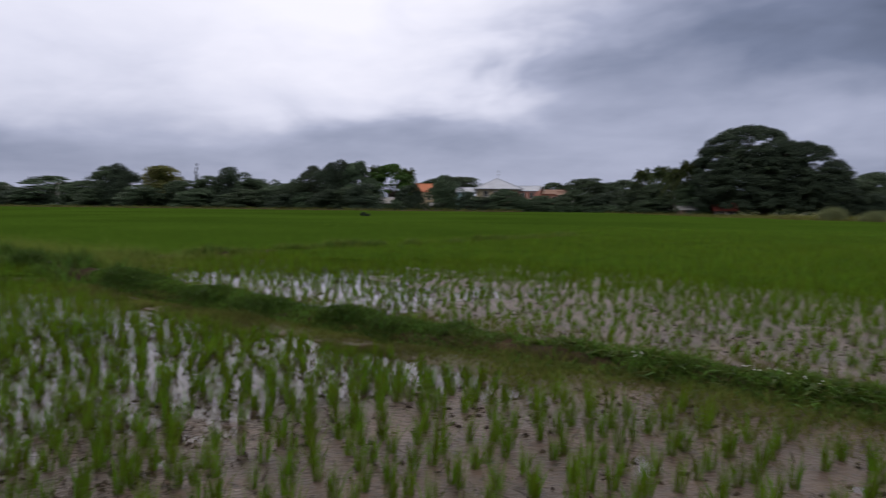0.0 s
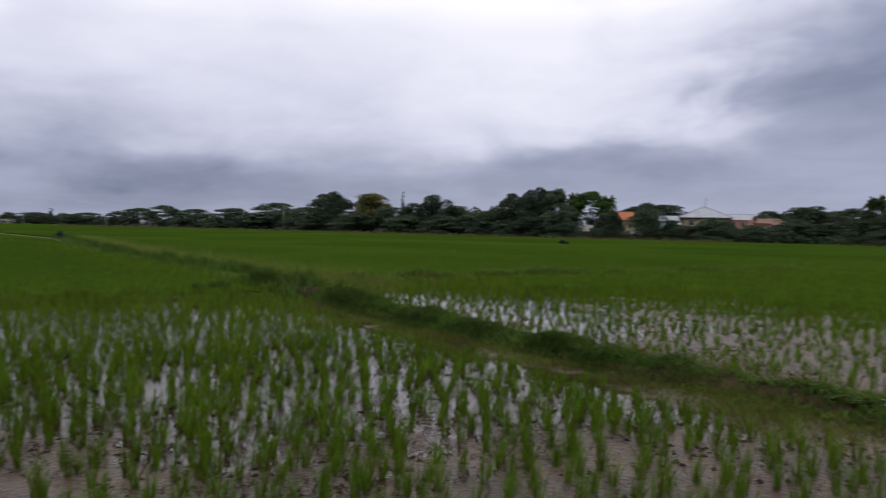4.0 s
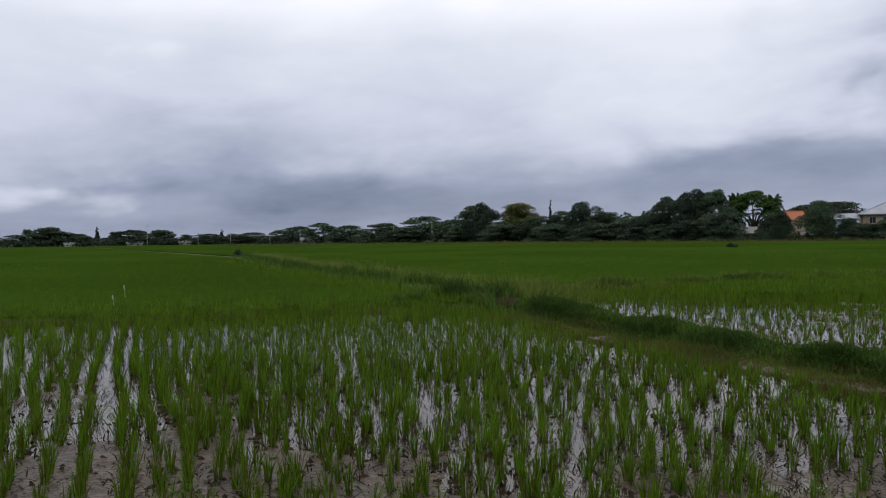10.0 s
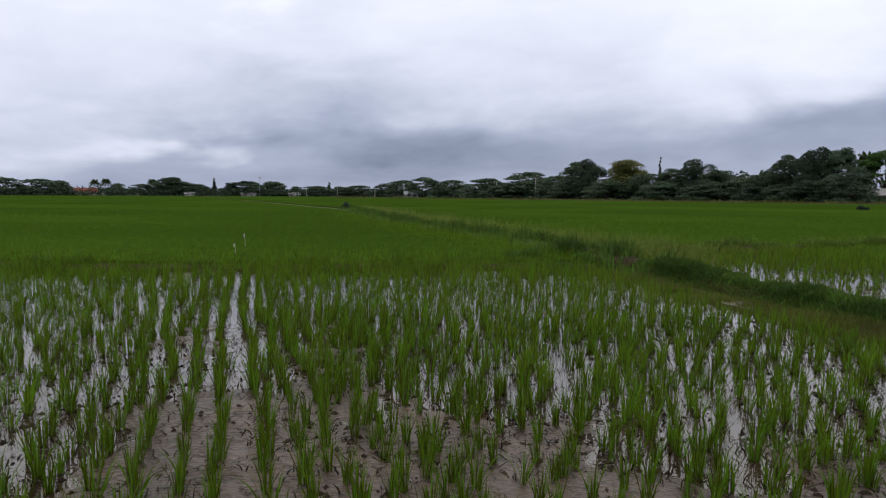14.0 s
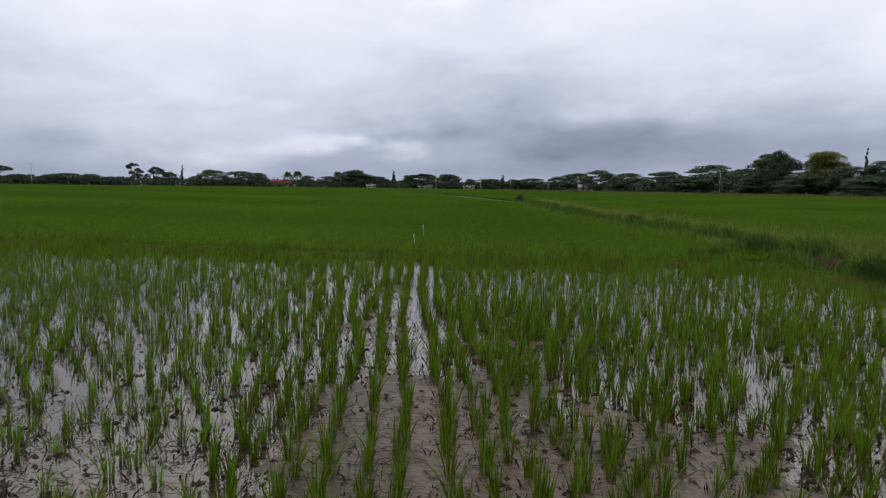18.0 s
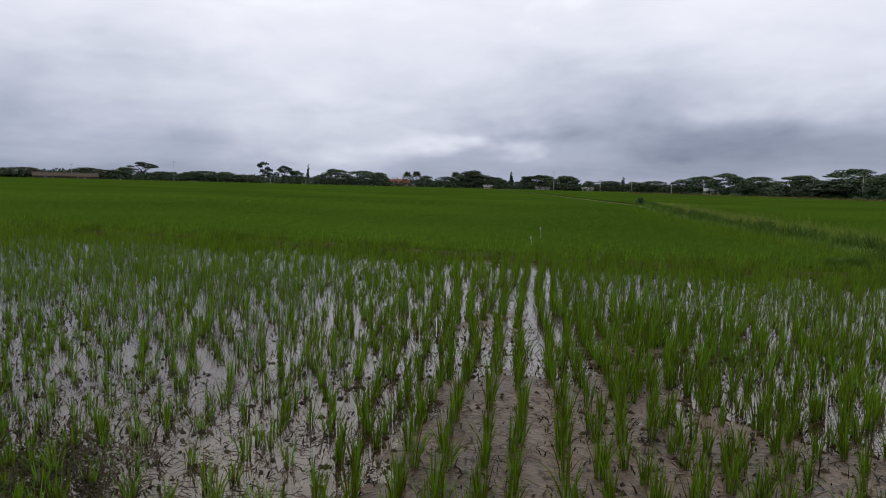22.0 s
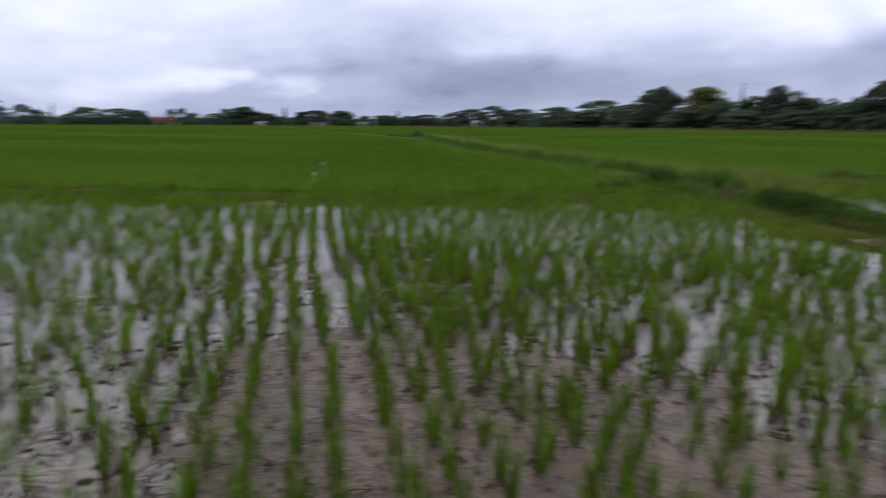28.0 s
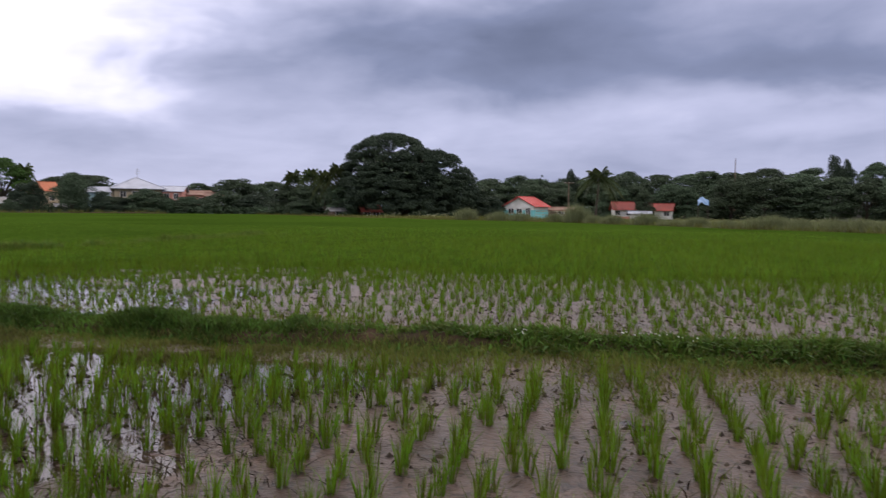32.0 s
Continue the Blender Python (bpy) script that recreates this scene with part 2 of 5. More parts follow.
FLOWER = material("white_petals", (0.75, 0.76, 0.70), 0.6, 0.1)
BARK = material("bark", (0.075, 0.060, 0.048), 0.9, 0.35, 1.5, None, 9, bump=0.05, stretch=(1, 1, 0.3))
LEAF = material("broad_leaf", (0.062, 0.092, 0.054), 0.6, 0.2, 0.25, (0.048, 0.072, 0.044), 3, island=0.22, each=0.25, through_light=0.2, spec=0.05)
LEAF_DARK = material("dark_leaf", (0.046, 0.067, 0.044), 0.6, 0.2, 0.25, (0.036, 0.053, 0.037), 3, island=0.22, each=0.22, through_light=0.18, spec=0.05)
LEAF_GREEN = material("fresh_leaf", (0.052, 0.105, 0.024), 0.6, 0.2, 0.25, (0.040, 0.080, 0.020), 3, island=0.3, through_light=0.15, spec=0.05)
LEAF_YELLOW = material("olive_leaf", (0.135, 0.135, 0.045), 0.6, 0.2, 0.25, (0.08, 0.095, 0.03), 3, island=0.35, through_light=0.2, spec=0.06)
LEAF_GLINT = material("glint_leaf", (0.10, 0.14, 0.08), 0.22, 0.2, 0.25, (0.07, 0.10, 0.05), 3, island=0.3, spec=0.9)
FROND = material("palm_frond", (0.038, 0.060, 0.025), 0.5, 0.2, 0.3, (0.056, 0.069, 0.025), 3, island=0.3, each=0.2, through_light=0.2, spec=0.06)
CONCRETE = material("concrete", (0.42, 0.41, 0.39), 0.85, 0.15, 0.8, (0.32, 0.31, 0.29), 12)
WALL_WHITE = material("white_plaster", (0.60, 0.60, 0.59), 0.8, 0.08, 0.8, (0.46, 0.46, 0.44), 9)
WALL_TEAL = material("teal_paint", (0.16, 0.50, 0.52), 0.7, 0.12, 0.8, (0.13, 0.40, 0.42), 9)
WALL_CREAM = material("cream_plaster", (0.38, 0.31, 0.21), 0.8, 0.12, 0.8, (0.30, 0.25, 0.18), 9)
WALL_PINK = material("salmon_plaster", (0.50, 0.22, 0.17), 0.8, 0.12, 0.8, (0.40, 0.18, 0.14), 9)
WALL_BLUE = material("pale_blue_sheet", (0.30, 0.45, 0.48), 0.6, 0.1, 0.6, (0.26, 0.39, 0.42), 9)
WALL_WOOD = material("weathered_boards", (0.16, 0.115, 0.085), 0.9, 0.25, 0.8, None, 9)
ROOF_RED = material("red_sheet_roof", (0.34, 0.042, 0.036), 0.55, 0.12, 0.5, (0.42, 0.05, 0.04), 5)
ROOF_MAROON = material("faded_red_roof", (0.23, 0.050, 0.038), 0.75, 0.15, 0.6, (0.17, 0.044, 0.036), 5)
ROOF_ORANGE = material("orange_roof", (0.40, 0.14, 0.07), 0.65, 0.15, 0.5, (0.42, 0.13, 0.06), 5)
ROOF_RUST = material("rusty_sheet_roof", (0.18, 0.095, 0.07), 0.8, 0.2, 0.7, (0.24, 0.16, 0.12), 5)
ROOF_PALE = material("pale_sheet_roof", (0.36, 0.38, 0.44), 0.6, 0.1, 0.5, (0.30, 0.32, 0.37), 5)
ROOF_GREY = material("zinc_sheet", (0.33, 0.34, 0.36), 0.6, 0.15, 0.5, (0.30, 0.29, 0.28), 5, metal=0.2)
BLUE_TARP = material("blue_tarpaulin", (0.12, 0.22, 0.36), 0.6, 0.2, 0.8, (0.20, 0.30, 0.46), 6)
DARK = material("unlit_inside", (0.02, 0.02, 0.022), 0.5, 0.1)
STAKE = material("pale_bamboo", (0.42, 0.38, 0.26), 0.7, 0.2, 4, None, 30)
PLASTIC = material("white_plastic", (0.5, 0.5, 0.48), 0.45, 0.1)

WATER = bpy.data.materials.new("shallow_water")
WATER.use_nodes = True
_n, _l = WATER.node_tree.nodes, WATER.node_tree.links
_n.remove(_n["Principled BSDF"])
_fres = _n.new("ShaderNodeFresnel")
# raised above plain water's 1.33, to brighten the reflected sky
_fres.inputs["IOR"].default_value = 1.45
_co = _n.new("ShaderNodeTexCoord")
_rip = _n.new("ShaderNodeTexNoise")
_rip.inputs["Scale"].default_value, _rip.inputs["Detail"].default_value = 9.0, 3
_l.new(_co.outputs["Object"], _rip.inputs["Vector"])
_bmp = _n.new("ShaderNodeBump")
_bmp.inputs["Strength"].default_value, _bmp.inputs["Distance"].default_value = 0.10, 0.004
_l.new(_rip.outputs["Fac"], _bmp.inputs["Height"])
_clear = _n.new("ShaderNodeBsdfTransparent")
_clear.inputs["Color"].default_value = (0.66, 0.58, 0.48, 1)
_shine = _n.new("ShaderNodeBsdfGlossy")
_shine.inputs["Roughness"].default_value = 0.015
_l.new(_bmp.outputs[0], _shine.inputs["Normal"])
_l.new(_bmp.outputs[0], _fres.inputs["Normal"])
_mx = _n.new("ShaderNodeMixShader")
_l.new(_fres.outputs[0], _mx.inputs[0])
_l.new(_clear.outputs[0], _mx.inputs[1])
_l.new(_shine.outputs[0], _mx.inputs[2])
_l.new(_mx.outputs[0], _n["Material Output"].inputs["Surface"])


# ---------------------------------------------------------------- mesh helpers
rng = np.random.default_rng(7)


def tri_mesh(name, verts, tris, smooth=False):
    """A mesh from arrays of vertices and triangles."""
    verts, tris = np.asarray(verts, np.float32), np.asarray(tris, np.int32)
    me = bpy.data.meshes.new(name)
    me.vertices.add(len(verts))
    me.vertices.foreach_set("co", verts.ravel())
    me.loops.add(tris.size)
    me.loops.foreach_set("vertex_index", tris.ravel())
    me.polygons.add(len(tris))
    me.polygons.foreach_set("loop_start", np.arange(0, tris.size, 3, dtype=np.int32))
    if smooth:
        me.polygons.foreach_set("use_smooth", np.ones(len(tris), bool))
    me.update(calc_edges=True)
    me.validate()
    return me


def grid_tris(nu, nv, wrap=False):
    i, j = np.meshgrid(np.arange(nu - 1), np.arange(nv if wrap else nv - 1), indexing="ij")
    a, b = i * nv + j, i * nv + (j + 1) % nv
    c, d = a + nv, b + nv
    return np.concatenate([np.stack([a, c, d], -1).reshape(-1, 3), np.stack([a, d, b], -1).reshape(-1, 3)])


def value_noise(x, y, scale, seed=0, octaves=3):
    """Smooth noise from 0 to 1 over arrays of places."""
    out, amp, tot = np.zeros_like(x, dtype=float), 1.0, 0.0
    table = np.random.default_rng(100 + seed).random((256, 256))
    for o in range(octaves):
        px, py = x / scale * 2 ** o + 17.3 * o, y / scale * 2 ** o + 5.1 * o
        ix, iy = np.floor(px).astype(int), np.floor(py).astype(int)
        fx, fy = px - ix, py - iy
        fx, fy = fx * fx * (3 - 2 * fx), fy * fy * (3 - 2 * fy)
        g = lambda a, b: table[a % 256, b % 256]
        out += amp * ((g(ix, iy) * (1 - fx) + g(ix + 1, iy) * fx) * (1 - fy) + (g(ix, iy + 1) * (1 - fx) + g(ix + 1, iy + 1) * fx) * fy)
        tot += amp
        amp *= 0.5
    return out / tot


def blades(base, height, lean, width, mids=1, turn=None):
    """Grass blades that taper and bend: base (N,3), height (N), lean (N,2) as a share of the height, width (N)."""
    n = len(base)
    turn = rng.random(n) * math.pi if turn is None else turn
    side = np.stack([np.cos(turn), np.sin(turn), np.zeros(n)], 1) * (width / 2)[:, None]
    bend = np.concatenate([lean, np.zeros((n, 1))], 1) * height[:, None]
    up = np.zeros((n, 3))
    up[:, 2] = height
    rows = []
    for k in range(mids + 1):
        s = k / (mids + 1)
        p = base + up * s + bend * s ** 1.7
        w = 0.8 + 0.9 * s * (1 - s)
        rows += [p - side * w, p + side * w]
    tip = base + up * (1 - 0.25 * np.minimum(np.hypot(lean[:, 0], lean[:, 1]), 1.5) ** 2)[:, None] + bend
    rows.append(tip)
    v = np.stack(rows, 1)
    m = v.shape[1]
    t = []
    for k in range(mids):
        a = 2 * k
        t += [(a, a + 1, a + 3), (a, a + 3, a + 2)]
    t.append((2 * mids, 2 * mids + 1, 2 * mids + 2))
    tris = (np.arange(n) * m)[:, None, None] + np.array(t)[None]
    return v.reshape(-1, 3), tris.reshape(-1, 3)


def join(pieces):
    vs, ts, off = [], [], 0
    for v, t in pieces:
        vs.append(v)
        ts.append(t + off)
        off += len(v)
    return np.concatenate(vs), np.concatenate(ts)


def stuff(name, v, t, mat, label, category, smooth=False):
    ob = new(name, tri_mesh(name, v, t, smooth))
    ob.data.materials.append(mat)
    return tagged(ob, label, category, kind="stuff")


def part(name, data, mat, parent, label=""):
    """One mesh under a thing; data is a mesh or a bmesh."""
    if isinstance(data, bmesh.types.BMesh):
        me = bpy.data.meshes.new(name)
        data.to_mesh(me)
        data.free()
        data = me
    if mat is not None and not data.materials:
        data.materials.append(mat)
    ob = new(name, data)
    ob.parent = parent
    return tagged(ob, label)


def box(x0, y0, z0, x1, y1, z1, bm=None, bevel=0.0):
    bm = bm or bmesh.new()
    m = Matrix.LocRotScale(((x0 + x1) / 2, (y0 + y1) / 2, (z0 + z1) / 2), None, (x1 - x0, y1 - y0, z1 - z0))
    r = bmesh.ops.create_cube(bm, size=1, matrix=m)
    if bevel:
        ed = list({e for v in r["verts"] for e in v.link_edges})
        bmesh.ops.bevel(bm, geom=ed, offset=bevel, segments=1, affect="EDGES")
    return bm


def rod(points, radii, sides=8, bm=None):
    """A tapered tube along points."""
    bm = bm or bmesh.new()
    rings = []
    for k, (p, r) in enumerate(zip(points, radii)):
        p = Vector(p)
        d = (Vector(points[min(k + 1, len(points) - 1)]) - Vector(points[max(k - 1, 0)])).normalized()
        q = d.to_track_quat("Z", "Y")
        rings.append([bm.verts.new(p + q @ Vector((r * math.cos(a), r * math.sin(a), 0))) for a in (2 * math.pi * i / sides for i in range(sides))])
    for a, b in zip(rings, rings[1:]):
        for i in range(sides):
            bm.faces.new((a[i], a[(i + 1) % sides], b[(i + 1) % sides], b[i]))
    bm.faces.new(rings[0][::-1])
    bm.faces.new(rings[-1])
    return bm


def at(az, d, z=0.0):
    """The place at a bearing (degrees, turning left from +y) and a distance from where the camera stands."""
    return Vector((-math.sin(radians(az)) * d, math.cos(radians(az)) * d, z))


# ---------------------------------------------------------------- the fields
# The bank between the paddies, from behind the camera's side to the far fields.
BANK_LINE = [(-6.5, 14), (-6.6, 8), (-6.85, 3), (-7.0, 1.7), (-7.25, 0), (-7.5, -2.5), (-7.7, -5), (-7.95, -8), (-8.5, -11), (-9.1, -13.5), (-9.8, -16.5),
             (-10.2, -20), (-10.4, -26), (-11.2, -35), (-12.6, -46), (-16.4, -70)]
EDGE_LINE = [(-8.4, -13.6), (-6.6, -14.2), (-4, -14.8), (0, -15.9), (3, -17.2), (7, -18.6), (12, -20.2), (22, -23.5), (40, -30)]
WEST_LINE = [(-9.8, -16.6), (-13, -16.4), (-17, -15.4), (-22, -14.6), (-34, -13.5)]
FAR_LINE = [tuple(at(a, d)[:2]) for a, d in ((118, 150), (128, 152), (134, 158), (142, 178), (150, 205), (158, 240), (168, 280))]


def along(line, step):
    """Points and left-hand normals along a smoothed line."""
    p = np.array(line, float)
    s = np.concatenate([[0], np.cumsum(np.hypot(*np.diff(p, axis=0).T))])
    q = np.arange(0, s[-1], step)
    xy = np.stack([np.interp(q, s, p[:, 0]), np.interp(q, s, p[:, 1])], 1)
    k = max(3, int(1.2 / step)) | 1
    pad = np.pad(xy, ((k // 2, k // 2), (0, 0)), mode="edge")
    xy = np.stack([np.convolve(pad[:, i], np.ones(k) / k, "valid") for i in (0, 1)], 1)
    d = np.gradient(xy, axis=0)
    d /= np.hypot(d[:, 0], d[:, 1])[:, None]
    return xy, np.stack([-d[:, 1], d[:, 0]], 1), q


def bank_x(y):
    p = np.array(BANK_LINE)[::-1]
    return np.interp(y, p[:, 1], p[:, 0])


def edge_y(x):
    p = np.array(EDGE_LINE)
    return np.interp(x, p[:, 0], p[:, 1])


def west_y(x):
    p = np.array(WEST_LINE)[::-1]
    return np.interp(x, p[:, 0], p[:, 1])


def in_near_paddy(x, y):
    return (x > bank_x(y) + 0.5) & (y > edge_y(x) + 0.1)


def in_west_paddy(x, y):
    return (x < bank_x(y) - 0.4) & (y > west_y(x))


def west_cover(x, y):
    """How closely the rice stands in the west paddy: 0 bare water, 1 closed."""
    far = bank_x(y) - x
    wide = 2.4 + 2.2 * value_noise(x * 0 + y, y * 0 + 3.0, 6.0, 21, 2) + 1.4 * np.clip((-y - 2) / 3, 0, 1)
    return np.clip((far - wide) / 5.5 + 0.35 * (value_noise(x, y, 4.0, 22) - 0.5) + 0.55 * np.clip((-y - 9.5) / 3, 0, 1), 0, 1)


def mud_height(x, y):
    """The mud's relief: low ground stands under water, the rest is bare."""
    wet = value_noise(x, y, 3.2, 1, 2)
    clod = value_noise(x, y, 0.55, 2, 3)
    fine = value_noise(x, y, 0.13, 3, 2)
    z = (wet - 0.5) * 0.050 + (clod - 0.5) * 0.052 + (fine - 0.5) * 0.028 + 0.007
    east = np.clip((x - 0.3) / 1.6, 0, 1) * 0.058                 # the side towards the open field lies lower
    back = np.clip((-y - 7) / 3, 0, 1) * 0.020
    off = x - bank_x(y)                                           # a low weedy shelf along the bank's foot
    shore = 0.055 * np.clip((1.0 - off + 0.25 * (value_noise(x, y, 0.9, 4, 2) - 0.5)) / 0.5, 0, 1) * (off > -0.1)
    west = np.where(x < bank_x(y), -0.006 + np.clip((y + 5.5) / 4, 0, 1) * 0.048, 0)
    bare = np.clip((y + 3.2) / 2.5, 0, 1) * np.clip((-x - 0.5) / 2, 0, 1) * 0.016
    pool = np.clip((-x - 1.4) / 1.2, 0, 1) * np.clip((-y - 2.2) / 1.6, 0, 1) * 0.034 * (x > bank_x(y))
    bare = bare + np.clip((0.9 - x) / 0.8, 0, 1) * np.clip((x + 3.2) / 1.2, 0, 1) * np.clip((y + 6.4) / 1.6, 0, 1) * 0.014
    return z - pool - east - back + shore * (y > -12) + west + bare * (x > bank_x(y))


ring_r = np.concatenate([[0.0, 0.8, 1.4], np.geomspace(1.8, 22, 230), np.geomspace(23, 4300, 70)])
ring_a = np.radians(90 + np.concatenate([np.arange(52, 228, 0.42), np.arange(228, 411.9, 2.5)]))    # closely spaced on the side that the fields lie
gr, ga = np.meshgrid(ring_r, ring_a, indexing="ij")
gx, gy = gr * np.cos(ga), gr * np.sin(ga)
gz = np.where(gr < 22.5, mud_height(gx, gy), -0.03)
ground = new("ground", tri_mesh("ground", np.stack([gx, gy, gz], -1).reshape(-1, 3), grid_tris(len(ring_r), len(ring_a), True), True))
ground.data.materials.append(MUD)
ground.data.materials.append(SOIL)
cen = np.zeros(len(ground.data.polygons) * 3, np.float32)
ground.data.polygons.foreach_get("center", cen)
cen = cen.reshape(-1, 3)
ground.data.polygons.foreach_set("material_index", (np.hypot(cen[:, 0], cen[:, 1]) > 40).astype(np.int32))
tagged(ground, "wet brown paddy mud running out to grassy soil at the horizon", "ground", kind="structure")

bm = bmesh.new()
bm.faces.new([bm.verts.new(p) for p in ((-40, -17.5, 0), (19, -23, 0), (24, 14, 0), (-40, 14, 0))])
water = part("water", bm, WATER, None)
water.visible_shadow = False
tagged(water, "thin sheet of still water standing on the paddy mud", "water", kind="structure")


# closed rice canopy of the far fields
def field_edge(az):
    """How far the fields reach on each bearing."""
    return np.interp(az, [0, 40, 66, 76, 85, 92, 104, 107, 112, 120, 127, 134, 140, 148, 152, 160, 168, 215, 240, 360],
                     [45, 48, 52, 58, 72, 86, 100, 116, 150, 158, 166, 176, 205, 240, 282, 370, 430, 440, 300, 45])


cr = np.geomspace(9, 440, 190)
ca = np.radians(np.linspace(30, 240, 420))
rr, aa = np.meshgrid(cr, ca, indexing="ij")
rr = np.minimum(rr, field_edge(np.degrees(aa)))
cx, cy = -np.sin(aa) * rr, np.cos(aa) * rr
swell = value_noise(cx, cy, 0.9, 5, 3)
cz = 0.20 + 0.10 * swell + 0.05 * value_noise(cx, cy, 14.0, 6, 2)
inward = np.where(cx > bank_x(cy), edge_y(cx) - cy, np.maximum(west_y(cx) - cy, (west_cover(cx, cy) - 0.9) * 20))
cz *= 0.25 + 0.75 * np.clip((np.minimum(inward, np.abs(cx - bank_x(cy)) - 0.6) - 0.3) / 3.0, 0, 1)
tri = grid_tris(len(cr), len(ca))
mx, my = cx.ravel()[tri].mean(1), cy.ravel()[tri].mean(1)
closed = np.where(mx > bank_x(my), (my < edge_y(mx) - 0.7), (my < west_y(mx) - 0.6) | (west_cover(mx, my) > 0.93)) & (np.abs(mx - bank_x(my)) > 0.9)
big = np.abs(np.cross(np.stack([cx, cy], -1).reshape(-1, 2)[tri[:, 1]] - np.stack([cx, cy], -1).reshape(-1, 2)[tri[:, 0]],
                      np.stack([cx, cy], -1).reshape(-1, 2)[tri[:, 2]] - np.stack([cx, cy], -1).reshape(-1, 2)[tri[:, 0]])) > 1e-5
stuff("rice_field", np.stack([cx, cy, cz], -1).reshape(-1, 3), tri[closed & big], CANOPY, "closed green canopy of young rice reaching to the trees", "rice field", True)


def bank_shape(line, width, height, rough, step=0.12):
    xy, nrm, q = along(line, step)
    wid = width / 2 * (0.85 + rough * value_noise(xy[:, 0], xy[:, 1], 2.2, 8))
    top = height * (0.8 + rough * 1.1 * value_noise(xy[:, 0], xy[:, 1], 1.6, 9))
    return xy, nrm, q, wid, top


def bank(name, line, width, height, label, step=0.12, across=13, mat=BANK, rough=0.35):
    """An earth bank swept along a line, humped and uneven."""
    xy, nrm, q, wid, top = bank_shape(line, width, height, rough, step)
    u = np.linspace(-1, 1, across)
    px = xy[:, None, :] + nrm[:, None, :] * (u[None, :, None] * wid[:, None, None])
    prof = np.clip(1 - np.abs(u) ** 2.6, 0, 1)
    z = top[:, None] * prof[None] + (value_noise(px[..., 0], px[..., 1], 0.35, 10) - 0.5) * 0.12 * prof[None] - 0.05 * (np.abs(u)[None] > 0.99)
    ob = new(name, tri_mesh(name, np.concatenate([px, z[..., None]], -1).reshape(-1, 3), grid_tris(len(xy), across), True))
    ob.data.materials.append(mat)
    return tagged(ob, label, "bank", kind="structure")


bank("bank", [p for p in BANK_LINE if p[1] > -17], 0.60, 0.19, "low grassy earth bank between two flooded rice paddies")
bank("far_bank", [p for p in BANK_LINE if p[1] < -16], 2.0, 0.13, "low grass-grown bank running on between the rice fields", 0.25, 9, TURF)
bank("field_edge", EDGE_LINE, 0.7, 0.07, "low weedy bund where the open paddy meets closed rice", 0.25, 7)
bank("west_bund", WEST_LINE, 0.7, 0.16, "low weedy bund across the west paddy", 0.25, 7)
bank("far_bund", FAR_LINE, 1.6, 0.45, "distant low field bund with dry yellow grass", 1.0, 7)


def tufts(name, line, shape, n, spread, tall, mat, label, wide=0.012, keep=None, lean=0.5, mids=1, patchy=0.55):
    """Loose grass over and beside a bank of that width and height."""
    xy, nrm, q, wid, top = bank_shape(line, shape[0], shape[1], 0.35)
    k = rng.integers(6, len(xy) - 6, n)
    off = rng.normal(0, 0.5, n).clip(-1.3, 1.3) * spread
    p = xy[k] + nrm[k] * off[:, None] + rng.normal(0, 0.04, (n, 2))
    lush = np.clip((value_noise(p[:, 0], p[:, 1], 0.6, 12, 3) - 0.5) * 1.7 + 0.5, 0, 1)
    ok = lush + 0.3 * (patchy < 0.3) > rng.random(n) * patchy + 0.1
    if keep is not None:
        ok &= keep(p[:, 0], p[:, 1], off)
    p, off, lush, k = p[ok], off[ok], lush[ok], k[ok]
    n = len(p)
    h = tall * (0.35 + 0.95 * lush) * (0.6 + 0.6 * rng.random(n))
    z = top[k] * np.clip(1 - np.abs(off / wid[k]) ** 2.6, 0, 1) * (1 + (value_noise(p[:, 0], p[:, 1], 0.35, 10) - 0.5) * 0.12 / shape[1]) - 0.02
    z = np.where(np.hypot(p[:, 0], p[:, 1]) < 20, np.maximum(z, mud_height(p[:, 0], p[:, 1]) - 0.006), z)
    v, t = blades(np.column_stack([p, z]), h, rng.normal(0, lean, (n, 2)), wide * (0.7 + 0.6 * rng.random(n)), mids)
    return stuff(name, v, t, mat, label, "grass")


NEAR_BANK = [p for p in BANK_LINE if p[1] > -15]
MID_BANK = [p for p in BANK_LINE if p[1] < -10]
B, E_, W_, F_ = (0.60, 0.19), (0.7, 0.07), (0.7, 0.14), (1.6, 0.45)
scar = lambda x, y, o: ~((np.abs(y + 1.7) < 0.75) & (o > 0.06) & (o < 0.36)) | (rng.random(len(x)) < 0.10)
tufts("bank_grass", [p for p in NEAR_BANK if p[1] > -6], B, 6000, 0.38, 0.12, GRASS_DRY, "dry yellowish grass on the bank", 0.012, scar, lean=0.8)
tufts("bank_grass", NEAR_BANK, B, 26000, 0.38, 0.13, GRASS, "short green grass matted over the earth bank", 0.013, scar, lean=0.8, patchy=0.3)
tufts("rank_grass", [p for p in NEAR_BANK if p[1] < -1.5], B, 36000, 0.30, 0.17, GRASS_DARK, "taller dark grass along the bank's crest", 0.011, scar, patchy=0.4)
tufts("rank_grass", [p for p in NEAR_BANK if p[1] < -2], B, 24000, 0.34, 0.17, GRASS, "long soft green grass over the bank", 0.012, patchy=0.15, mids=2)
tufts("creeping_weeds", [p for p in NEAR_BANK if p[1] > -4], B, 16000, 0.34, 0.11, GRASS_DARK, "dark leafy weeds creeping over the bank's crest", 0.028, scar, lean=0.9, patchy=0.1)
tufts("creeping_weeds", [p for p in NEAR_BANK if p[1] > -3], B, 6000, 0.32, 0.12, GRASS, "fresh leafy weeds on the bank's crest", 0.024, scar, lean=0.9, patchy=0.8)
